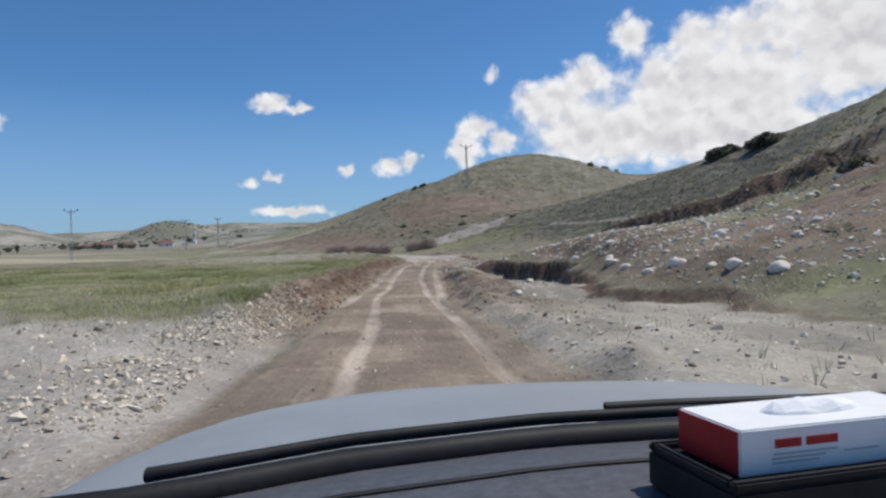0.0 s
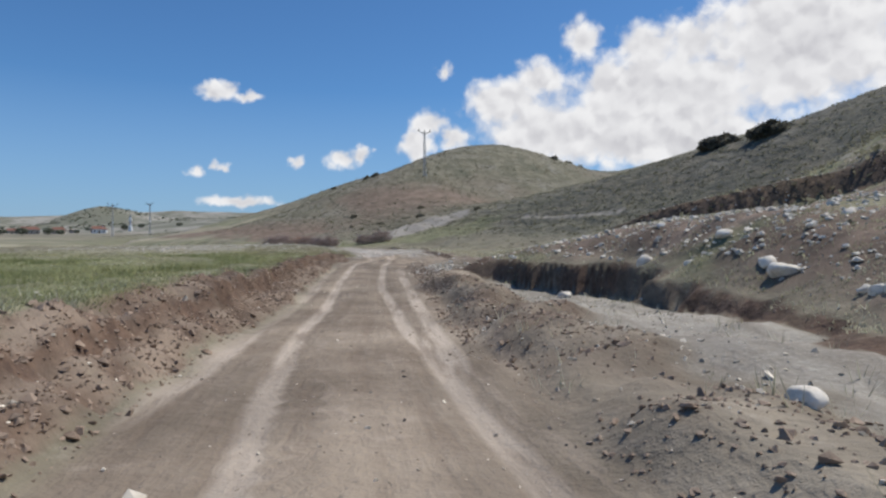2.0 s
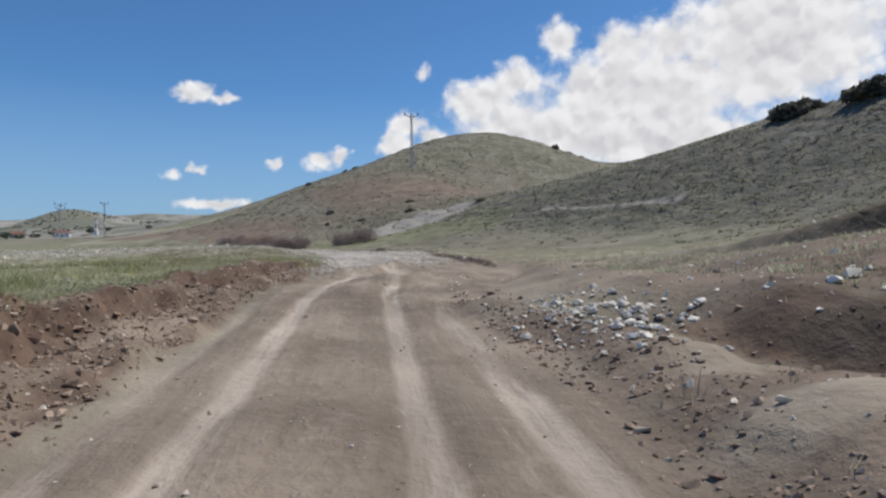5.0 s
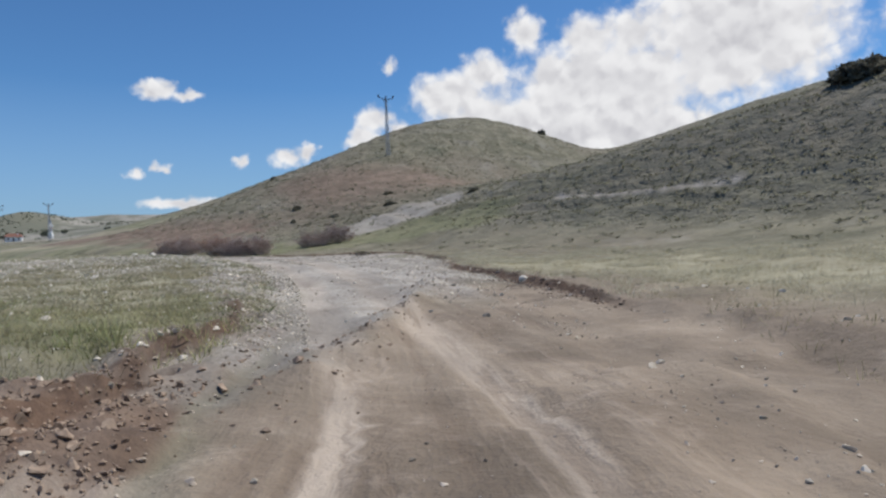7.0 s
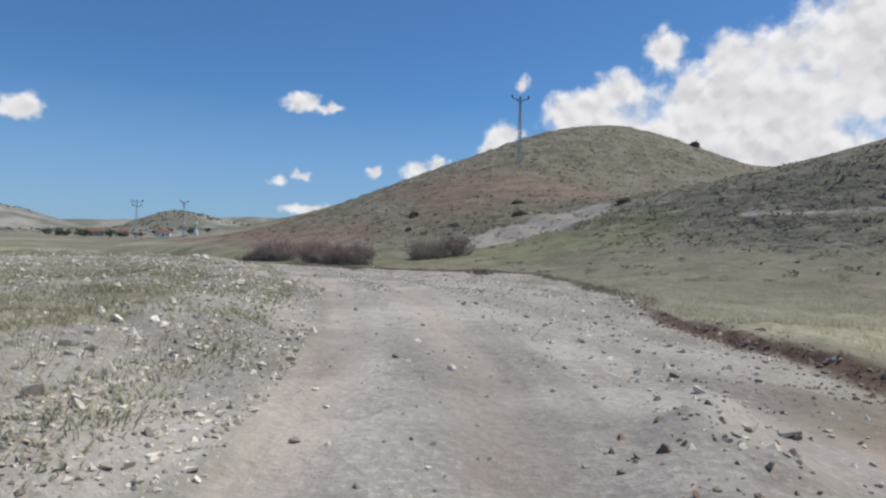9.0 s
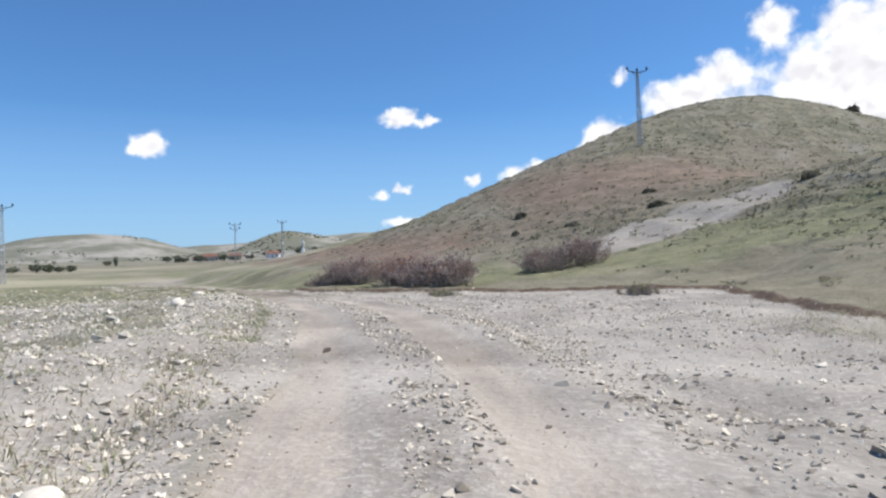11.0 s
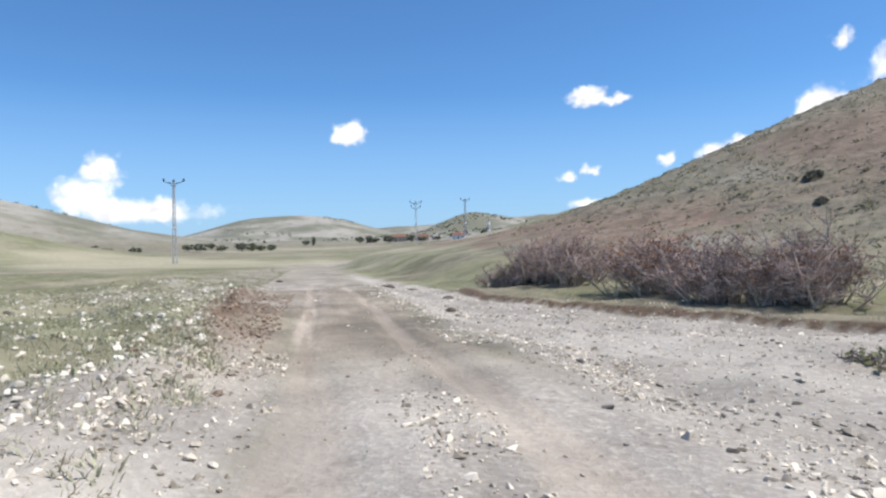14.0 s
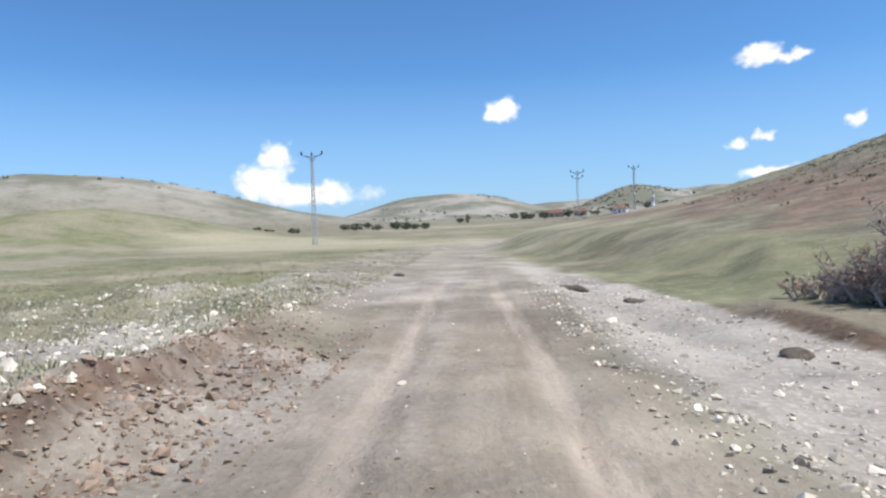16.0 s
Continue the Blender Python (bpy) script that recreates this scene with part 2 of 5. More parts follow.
def two_tone(name, a, b_, scale, rough=0.9, hi=None, vary=0.0, bump_by=0.01, leafy=0.0):
    m, N, L, b = material(name, rough)
    co = N.new("ShaderNodeTexCoord").outputs["Object"]
    n = tex(N, L, scale, 5, 0.65, co).outputs[0]
    c = mix(N, L, ramp(N, L, n, 0.32, 0.68), a, b_)
    if hi:
        c = mix(N, L, mul(N, L, ramp(N, L, tex(N, L, scale * 5, 4, 0.6, co).outputs[0], 0.55, 0.72), 0.7), c, hi)
    if vary:
        isl = N.new("ShaderNodeNewGeometry").outputs["Random Per Island"]
        hsv = N.new("ShaderNodeHueSaturation")
        L.new(ramp(N, L, isl, 0, 1, 1 - vary, 1 + vary), hsv.inputs["Value"])
        L.new(c, hsv.inputs["Color"])
        c = hsv.outputs[0]
    L.new(c, b.inputs["Base Color"])
    if bump_by:
        bump(N, L, b, n, 0.6, bump_by)
    if leafy:
        t = N.new("ShaderNodeBsdfTranslucent")
        L.new(c, t.inputs["Color"])
        both = N.new("ShaderNodeMixShader")
        both.inputs[0].default_value = leafy
        L.new(b.outputs[0], both.inputs[1])
        L.new(t.outputs[0], both.inputs[2])
        L.new(both.outputs[0], N["Material Output"].inputs["Surface"])
    return m


M_GROUND = ground_material()
M_STONE = two_tone("pale_stone", (0.58, 0.52, 0.43), (0.78, 0.72, 0.62), 6.0, hi=(0.82, 0.79, 0.72), vary=0.25, bump_by=0.02)
M_PEBBLE = two_tone("pebbles", (0.44, 0.38, 0.30), (0.68, 0.615, 0.51), 3.0, vary=0.45, bump_by=0)
M_CLOD = two_tone("earth_clod", (0.225, 0.163, 0.12), (0.37, 0.285, 0.215), 7.0, vary=0.25, bump_by=0.03)
M_SOIL = two_tone("dark_soil", (0.075, 0.06, 0.046), (0.17, 0.14, 0.11), 5.0, hi=(0.26, 0.23, 0.17), bump_by=0.06)
M_WEED = two_tone("grey_green_weed", (0.29, 0.295, 0.185), (0.51, 0.50, 0.37), 0.6, vary=0.4, bump_by=0, leafy=0.45)
M_CRUMB = two_tone("road_crumb", (0.30, 0.245, 0.19), (0.52, 0.45, 0.37), 2.0, vary=0.35, bump_by=0)
M_GRASS = two_tone("green_grass", (0.215, 0.245, 0.112), (0.42, 0.41, 0.225), 0.35, vary=0.4, bump_by=0, leafy=0.45)
M_DRY = two_tone("dry_grass", (0.20, 0.185, 0.11), (0.38, 0.34, 0.22), 0.5, vary=0.4, bump_by=0, leafy=0.45)
M_TUSSOCK = two_tone("thorny_tussock", (0.15, 0.15, 0.105), (0.27, 0.262, 0.19), 0.3, vary=0.45, bump_by=0, leafy=0.45)
M_TWIG = two_tone("bare_twig", (0.27, 0.205, 0.185), (0.47, 0.385, 0.35), 1.2, vary=0.4, bump_by=0)
M_BRANCH = two_tone("grey_branch", (0.38, 0.32, 0.27), (0.60, 0.53, 0.45), 4.0, vary=0.3, bump_by=0)
M_RUST = two_tone("dead_leaf", (0.26, 0.125, 0.07), (0.45, 0.27, 0.17), 1.0, vary=0.4, bump_by=0, leafy=0.45)
M_LEAF = two_tone("dark_leaf", (0.115, 0.11, 0.085), (0.21, 0.2, 0.155), 0.6, vary=0.4, bump_by=0, leafy=0.35)
M_SHRUB = two_tone("dull_shrub_leaf", (0.16, 0.15, 0.11), (0.28, 0.265, 0.20), 0.6, vary=0.4, bump_by=0, leafy=0.3)
# leaf colour of far trees, lightened to stand for haze
M_TREE = two_tone("hazed_tree_leaf", (0.13, 0.14, 0.095), (0.23, 0.24, 0.17), 0.6, vary=0.4, bump_by=0)
M_PALE = two_tone("pale_weed", (0.36, 0.345, 0.25), (0.54, 0.51, 0.40), 0.8, vary=0.3, bump_by=0, leafy=0.45)
M_BARK = two_tone("bark", (0.09, 0.07, 0.05), (0.16, 0.125, 0.09), 8.0)
M_STEEL = two_tone("galvanised_steel", (0.34, 0.35, 0.36), (0.50, 0.51, 0.52), 3.0, rough=0.55, bump_by=0)
M_IRON = two_tone("dark_steel", (0.06, 0.065, 0.07), (0.11, 0.115, 0.12), 3.0, rough=0.5, bump_by=0)
M_GLAZE = two_tone("brown_porcelain", (0.035, 0.02, 0.016), (0.06, 0.03, 0.025), 9.0, rough=0.25, bump_by=0)
M_WHITE = two_tone("white_plaster", (0.80, 0.79, 0.76), (0.87, 0.86, 0.83), 1.5, bump_by=0)
M_MUD = two_tone("tan_plaster", (0.36, 0.31, 0.25), (0.48, 0.42, 0.35), 1.2, bump_by=0)
M_TILE = two_tone("red_roof_tile", (0.19, 0.09, 0.065), (0.27, 0.15, 0.11), 2.5)
M_PANE, _n, _l, _b = material("window_glass", 0.08)
_b.inputs["Base Color"].default_value = (0.03, 0.035, 0.04, 1)
M_DOOR = two_tone("painted_door", (0.10, 0.075, 0.055), (0.15, 0.11, 0.08), 4.0, rough=0.6, bump_by=0)
M_LEAD = two_tone("grey_cone", (0.20, 0.21, 0.23), (0.28, 0.29, 0.31), 4.0, rough=0.6, bump_by=0)
M_DASH = two_tone("dark_dash_plastic", (0.070, 0.072, 0.082), (0.105, 0.107, 0.12), 60.0, rough=0.55, bump_by=0.002)
M_RUBBER = two_tone("black_rubber", (0.012, 0.012, 0.013), (0.02, 0.02, 0.022), 30.0, rough=0.6, bump_by=0)
M_PAINT = two_tone("silver_blue_paint", (0.27, 0.285, 0.295), (0.32, 0.335, 0.345), 2.0, rough=0.42, bump_by=0)
M_CARD = two_tone("white_card", (0.78, 0.78, 0.77), (0.84, 0.84, 0.83), 12.0, rough=0.5, bump_by=0)
M_RED = two_tone("red_print", (0.36, 0.018, 0.022), (0.45, 0.03, 0.03), 10.0, rough=0.45, bump_by=0)
M_CYAN = two_tone("cyan_print", (0.03, 0.30, 0.45), (0.05, 0.36, 0.52), 10.0, rough=0.45, bump_by=0)
M_GREYINK = two_tone("grey_print", (0.42, 0.44, 0.46), (0.5, 0.52, 0.54), 10.0, rough=0.5, bump_by=0)
M_TISSUE = two_tone("tissue", (0.82, 0.83, 0.84), (0.88, 0.88, 0.88), 9.0, rough=0.9, bump_by=0.004)

# ---- ground: one sheet from the track to the horizon ----
RNG = np.random.default_rng(7)
TRACK = np.array([(1.5, -60, 0.0), (0.4, -25, 0.0), (-0.25, 0, 0.0), (-0.6, 6.6, -0.03), (-1.05, 13, -0.2), (-1.6, 19, -0.31), (-1.8, 25, -0.39),
                  (-1.75, 28.5, -0.41), (-1.9, 36, -0.2), (-2.1, 44.9, 0.08), (-1.8, 48, 0.1), (-1.7, 51, 0.03), (-1.7, 53.7, 0.05), (-1.85, 56.6, 0.09),
                  (-2.6, 64, 0.25), (-4.25, 72.6, 0.46), (-5.3, 75.8, 0.49), (-6.45, 79, 0.54), (-7.65, 81.8, 0.57), (-8.9, 84.7, 0.56), (-10.3, 87.4, 0.5),
                  (-11.8, 90.2, 0.44), (-13.8, 93.1, 0.39), (-16.1, 96, 0.37), (-18.4, 98.9, 0.32), (-24, 106.2, 0.12), (-31, 115, -0.15), (-42, 129, -0.4),
                  (-51, 141, -0.5), (-57, 152, -0.55), (-58, 168, -0.6), (-54, 195, -0.5)])
FARBANK = np.array([(-60, 153), (-44, 134), (-36, 127), (-28, 119), (-23, 113), (-19.8, 108.6), (-12.5, 103.3), (-7, 100.5), (-3, 99), (2.5, 98.5), (12, 97), (40, 99), (80, 110)], float)
HILLS = ((23.32, 180.43, 19.72, 26.89, 43.12, -1.04), (3.69, 232.42, 11.62, 38.14, 43.61, 0.58), (58.82, 255.01, 17.42, 121.36, 55.37, 0.22),
         (75.87, 55.6, 18.77, 18.42, 93.31, 0.7), (118.38, 175.53, 35.12, 41.66, 71.61, 0.31), (45.87, 29.94, 24.79, 22.28, 32.6, -0.16))
FAR_HILLS = ((-422, 282, 28, 96, 140, 0.4), (-490, 200, 20, 90, 150, 0.4), (-146, 149, 7.5, 24, 30, 0.2), (-633, 746, 28, 85, 160, 0.7), (-549, 816, 31, 85, 160, 0.6),
             (-346, 820, 27, 52, 130, 0.4), (-260, 900, 23, 90, 160, 0.3), (-120, 700, 20, 120, 150, 0.0), (-900, 420, 30, 150, 200, 0.9),
             (-300, 1500, 60, 900, 300, 0.0), (700, 500, 60, 220, 300, 0.0), (500, -400, 40, 160, 140, 0.0), (-600, -450, 30, 180, 140, 0.0))


def smooth(v, a, b):
    k = np.clip((v - a) / (b - a), 0, 1)
    return k * k * (3 - 2 * k)


def lattice(x, y, seed):
    i, j = np.floor(x), np.floor(y)
    u, v = x - i, y - j
    u, v = u * u * (3 - 2 * u), v * v * (3 - 2 * v)

    def rnd(a, b):
        k = np.sin(a * 127.1 + b * 311.7 + seed * 74.7) * 43758.5453
        return k - np.floor(k)
    top = rnd(i, j) * (1 - u) + rnd(i + 1, j) * u
    low = rnd(i, j + 1) * (1 - u) + rnd(i + 1, j + 1) * u
    return (top * (1 - v) + low * v) * 2 - 1


def fbm(x, y, size, seed, octaves=4, gain=0.5):
    z, amp = 0 * x, 1.0
    for k in range(octaves):
        z = z + amp * lattice(x / size + 13.7 * k, y / size - 7.3 * k, seed + k)
        size, amp = size / 2.03, amp * gain
    return z


def along(points, step):
    """Evenly spaced samples of a smooth line through points: place, level, length."""
    p = np.asarray(points, float)
    chord = np.r_[0, np.cumsum(np.linalg.norm(np.diff(p[:, :2], axis=0), axis=1))]
    s = np.arange(0, chord[-1], step)
    out = np.stack([np.interp(s, chord, p[:, k]) for k in range(p.shape[1])], 1)
    w = int(3.0 / step)
    kern = np.hanning(2 * w + 1)
    kern /= kern.sum()
    pad = np.pad(out, ((w, w), (0, 0)), mode='reflect', reflect_type='odd')
    return s, np.stack([np.convolve(pad[:, k], kern, 'valid') for k in range(p.shape[1])], 1)


ROAD_S, ROAD = along(TRACK, 0.4)
ROAD_S = ROAD_S - ROAD_S[np.argmin(np.abs(ROAD[:, 1]))]
BANK_S, BANK = along(FARBANK, 0.5)


def beside(x, y, line, s):
    """Length along a line, distance to its right, for points near and far."""
    flat = np.stack([x.ravel(), y.ravel()], 1)
    tang = np.gradient(line[:, :2], axis=0)
    tang /= np.linalg.norm(tang, axis=1)[:, None]
    best = np.empty(len(flat), int)
    sq = (line[:, :2] ** 2).sum(1)
    for a in range(0, len(flat), 20000):
        q = flat[a:a + 20000]
        best[a:a + 20000] = np.argmin(sq[None] - 2 * q @ line[:, :2].T, axis=1)
    off = flat - line[best, :2]
    t = tang[best]
    n = off[:, 0] * t[:, 1] - off[:, 1] * t[:, 0]
    ls = s[best] + (off * t).sum(1) * (np.abs(n) < 60)
    far = np.hypot(off[:, 0], off[:, 1])
    return ls.reshape(x.shape), (np.sign(n) * np.maximum(np.abs(n), far * 0.98)).reshape(x.shape), best.reshape(x.shape)


def bumps(x, y, table):
    z = 0 * x
    for cx, cy, top, sx, sy, rot in table:
        c, s = math.cos(rot), math.sin(rot)
        u, v = ((x - cx) * c + (y - cy) * s) / sx, (-(x - cx) * s + (y - cy) * c) / sy
        z = z + top * np.exp(-(u * u + v * v))
    return z


def by(s, *pairs):
    p = np.array(pairs, float).reshape(-1, 2)
    return np.interp(s, p[:, 0], p[:, 1])


def seg(x, y, ax, ay, bx, by_):
    """Distance to a line piece."""
    dx, dy = bx - ax, by_ - ay
    k = np.clip(((x - ax) * dx + (y - ay) * dy) / (dx * dx + dy * dy), 0, 1)
    return np.hypot(x - ax - k * dx, y - ay - k * dy)


def face_at(s):
    """How far right of the track the steep edge runs."""
    return by(s, -60, 8.5, 5, 7, 10, 6.8, 15.5, 5.3, 18, 5.2, 21, 6.2, 25, 6.8, 31, 6.7, 34, 5.6, 36, 4.2, 37.5, 3.0, 41, 2.9, 46, 2.9, 50, 4.0, 54, 4.6, 60, 4.7, 68, 5.2, 74, 7.0)


def plain(x, y):
    return bumps(x, y, HILLS) - 0.6 * smooth(-x, 20, 55) * smooth(y, 60, 120)


_t = np.gradient(ROAD[:, :2], axis=0)
_t /= np.linalg.norm(_t, axis=1)[:, None]
_o = face_at(ROAD_S) + .5
LEVEL_L = plain(ROAD[:, 0] - 3.5 * _t[:, 1], ROAD[:, 1] + 3.5 * _t[:, 0])
LEVEL_R = plain(ROAD[:, 0] + _o * _t[:, 1], ROAD[:, 1] - _o * _t[:, 0])


def edge_at(x, y):
    return fbm(x, y, 1.1, 19, 3)


def slope_green(x, y, n, nr, face, s):
    """Weedy patches on the spoil slope."""
    return (n > 0) * smooth(nr, face + .3, face + 1.5) * (1 - smooth(s, 42, 50)) * smooth(fbm(x, y, 4.0, 67, 3), .0, .4)


TONGUE = (-29.5, 107.5, -30.5, 112.0)    # stream gravel left of the track


def terrain(x, y):
    """Height and the cover of the ground."""
    s, n, _ = beside(x, y, ROAD, ROAD_S)
    road = np.interp(s, ROAD_S, ROAD[:, 2])
    wob = 0.35 * fbm(x, y, 2.4, 11, 3)
    r = np.hypot(x + 10, y - 70)
    hill = bumps(x, y, HILLS)
    valley = -0.6 * smooth(-x, 20, 55) * smooth(y, 60, 120) + 5.0 * smooth(r, 250, 620)
    land = hill + valley + bumps(x, y, FAR_HILLS)
    land = land + fbm(x, y, 9.0, 3, 4) * 0.10 * smooth(r, 30, 140) + fbm(x, y, 34.0, 5, 3) * 0.15 * smooth(np.abs(n), 12, 60) + fbm(x, y, 110.0, 6, 3) * 3.5 * smooth(r, 350, 800) + fbm(x, y, 30.0, 8, 3) * 1.3 * smooth(r, 220, 420) * smooth(land, 6, 12)
    # levels beside the track
    left = by(s, -60, -.05, 0, -.05, 6, 0, 10, .2, 14, .36, 20, .42, 30, .34, 40, .38, 46, .42, 52, .36, 57, .4, 73, .68, 79, .78, 86, .8, 90, .76, 96, .7, 104, .64, 112, .5, 120, .34, 135, .1, 150, -.2, 240, -.6)
    right = by(s, -60, .1, 0, .1, 10, .15, 15, .22, 21, .08, 25, .22, 30, .42, 34, .46, 40, .38, 46, .42, 50, .32, 54, .2, 57, .28, 66, .46, 72, .3, 80, .34, 90, .26, 100, .16, 112, 0, 125, -.35, 240, -.6)
    here_l, here_r = np.interp(s, ROAD_S, LEVEL_L), np.interp(s, ROAD_S, LEVEL_R)
    face = face_at(s)
    fade_l, fade_r = np.exp(-np.maximum(-n - 4, 0) / 28), np.exp(-np.maximum(n - face - .5, 0) / 5)
    out_l = land + (left - here_l) * fade_l
    out_r = land + (right - here_r) * fade_r
    wl = by(s, -60, 1.7, 4, 1.7, 10, 1.75, 14, 1.55, 45, 1.5, 50, 1.4, 57, 1.25, 62, .95, 73, .85, 90, .85, 97, .95, 99, 1.0, 104, 1.05, 112, 1.7, 240, 1.8)
    bl = by(s, -60, .7, 6, .7, 12, 1.0, 16, 1.15, 26, 1.15, 42, 1.1, 51, .9, 57, 1.0, 61, 1.9, 74, 2.2, 84, 2.0, 92, 1.8, 98, .9, 105, 1.3, 112, 1.3, 120, 3, 130, 5)
    nl = -n + wob * by(s, 0, .4, 14, .55, 45, .55, 52, .9, 86, .9, 90, .5, 96, .6, 110, .7)
    earthy = smooth(s, 12, 17) * (1 - smooth(s, 57, 61)) + smooth(s, 96, 101) * (1 - smooth(s, 109, 114))
    brink = wl + bl * by(s, 14, .62, 23, .62, 31, .85) + .13 * fbm(x, y, .9, 29, 3) + .06 * fbm(x, y, .33, 30, 2)
    soft = smooth(nl, wl, wl + bl)
    talus = .38 * smooth(nl, wl - .2, brink - .08) + by(s, 14, .3, 23, .34, 31, .62) * smooth(nl, brink - .15, brink) + by(s, 14, .32, 23, .28, 31, 0) * smooth(nl, brink, wl + bl + .25)
    z = road + (out_l - road) * (soft + (talus - soft) * earthy)
    # right hand: spoil ridge, ditch and its steep far face, then the ledge of the meadow, then the stream bed
    steep = by(s, -60, 3, 6, 2.5, 10, .35, 35, .4, 39, 1.5, 47, 1.5, 53, 1.0, 57, .3, 70, .4)
    ditch = smooth(s, 6, 13) * by(s, 10, .2, 22, .5, 29, 1) * (1 - smooth(s, 34.5, 38.5))
    ridge = by(s, -60, .1, 0, .12, 6, .2, 16, .28, 22, .4, 33, .42, 38, .2, 42, .12, 48, 0) * (1 + .35 * fbm(x, y, 1.4, 23, 3))
    nr = n + wob * by(s, 0, .9, 42, .9, 46, .6, 52, .9, 70, .9) + (.55 * fbm(x, y, 5.0, 13, 2) + .3 * fbm(x, y, 1.0, 14, 3)) * smooth(s, 10, 14) * (1 - smooth(s, 40, 46)) * smooth(n, 2.4, 3.2)
    bed = road + ridge * smooth(nr, 1.9, 2.7) - ditch * (ridge + by(s, 18, -.12, 28, -.08, 33, .18)) * smooth(nr, 2.9, np.clip(face - .3, 3.0, 4.1)) - 0.12 * smooth(s, 70, 84) * smooth(nr, 2.4, 4)
    zr = bed + (out_r - bed) * smooth(nr, face, face + steep)
    _, over, _ = beside(x, y, BANK, BANK_S)
    cross = np.maximum(-over, x - 2.5) + 0.5 * wob
    stream = smooth(s, 66, 76) * (n > 0)
    low = by(s, 60, .4, 75, .36, 84, .32, 92, .22, 100, .12, 112, -.05, 125, -.38, 240, -.6) + 0.05 * fbm(x, y, 1.6, 21, 3)
    inbed = road + (np.minimum(low, road + .02) - road) * smooth(nr, 2.0, 3.4)
    zs = inbed + (np.maximum(low + .17 + (land - low - .17) * smooth(cross, .3, 5.5), low + .05) - inbed) * smooth(cross, 0, .35 + 6 * smooth(-x, 20.5, 25))
    zr = zr * (1 - stream) + zs * stream
    z = np.where(n > 0, zr, z)
    # the scarp above the spoil slope
    up = seg(x, y, 10.5, 44, 17, 31)
    side = (x - 10.5) * 13 + (y - 44) * 6.5
    scarp = np.exp(-(up / 5.0) ** 2) * (n > 0)
    z = z + (n > 0) * smooth(nr, face + .3, face + 3) * (.75 * np.exp(-(seg(x, y, 9.5, 41, 7.5, 30) / 4.5) ** 2) + .4 * np.exp(-(seg(x, y, 7, 26, 7.5, 16) / 3.0) ** 2))
    z = z + scarp * 0.9 * (smooth(side / 14.5 + 0.6 * wob, -.35, .35) - .5)
    steps = smooth(z, 1.6, 4.0) * (1 - smooth(r, 130, 220)) * (1 - np.exp(-(n / 9) ** 2))
    z = z + steps * .13 * np.sin(2 * np.pi * (z / 1.15 + .9 * fbm(x, y, 14.0, 99, 3)))
    # loose brown earth pushed up along the grey bend
    lefty = (-(x + 3) * 11 + (y - 51) * 3) / 11.4
    berm = np.exp(-((lefty + .45 + .25 * fbm(x, y, 1.2, 87, 2)) / .4) ** 2) * smooth(s, 49, 52) * (1 - smooth(s, 61, 64)) * (n > -2.2) * (n < 5)
    z = z + .15 * berm * (1 + .5 * fbm(x, y, .6, 89, 3))
    # wheel tracks, clods, roughness
    off = n - by(s, -60, .28, 10, .45, 21, .5, 33, -.08, 42, 0, 50, .28, 60, .28, 76, .5, 92, .5, 98, .25)
    rut_in = by(s, -60, .75, 10, .85, 22, .92, 33, .68, 60, .72, 76, .95, 92, .9, 98, .78, 240, .75)
    d_main = (np.abs(off + .12 * fbm(s, 0 * s, 7.0, 31, 2)) - rut_in) / by(s, 0, .13, 50, .14, 54, .34, 74, .44, 90, .44, 98, .16)
    d_left = (n + 1.3 + .15 * fbm(s, 0 * s, 9.0, 33, 2)) / .22
    d_right = (n - 1.55 + .15 * fbm(s, 0 * s, 8.0, 35, 2)) / .16
    on_left, on_right = smooth(s, 14, 20) * (1 - smooth(s, 40, 50)), smooth(s, 16, 22) * (1 - smooth(s, 40, 47))
    rut = np.exp(-d_main ** 2)
    rut2 = np.exp(-d_left ** 2) * on_left + .6 * np.exp(-d_right ** 2) * on_right
    onroad = smooth(wl - nl, -.1, .4) * (n <= 0) + smooth(by(s, 0, 2.0, 50, 2.1, 57, 3.6, 66, 3.7, 74, 3.0, 92, 2.9, 97, 2.0, 240, 1.8) - nr, -.2, .5) * (n > 0)
    z = z + .16 * smooth(1.1 - seg(x, y, -.9, 47.2, .6, 50.2) + .5 * edge_at(x, y), 0, 1.0)
    z = z - onroad * (.045 * rut + .04 * rut2) + onroad * (.02 * fbm(x, y, .7, 41, 3) + .03 * smooth(fbm(x, y, 1.7, 42, 3), .1, .6) * (.3 + .7 * smooth(np.abs(d_main), .8, 1.6)))
    fade = np.exp(-np.abs(n) / 40)
    z = z + (1 - onroad) * fade * (.07 * fbm(x, y, 1.1, 43, 4) + .03 * fbm(x, y, .45, 47, 2))
    z = z + (n < -2) * smooth(s, 92, 98) * (1 - smooth(s, 140, 170)) * (1 - smooth(-n, 18, 40)) * smooth(nl, wl + bl, wl + bl + 1.5) * .26 * fbm(x, y, 2.6, 45, 3)
    climb = smooth(nl, wl - .05, wl + .1) * (1 - smooth(nl, wl + bl, wl + bl + .25))
    # dark line under the bank lip: moist soil plus painted undercut shade
    lip_shade = np.exp(-((nl - brink + .06) / .13) ** 2) * np.clip(earthy, 0, 1)
    cutl = climb * (smooth(s, 13, 18) * (1 - .6 * smooth(s, 50, 53) - .4 * smooth(s, 57, 61)) + .8 * smooth(s, 97, 103) * (1 - smooth(s, 108, 114)))
    z = z + cutl * (.10 * fbm(x, y, .6, 51, 3) + .05 * fbm(x, y, .27, 53, 2))

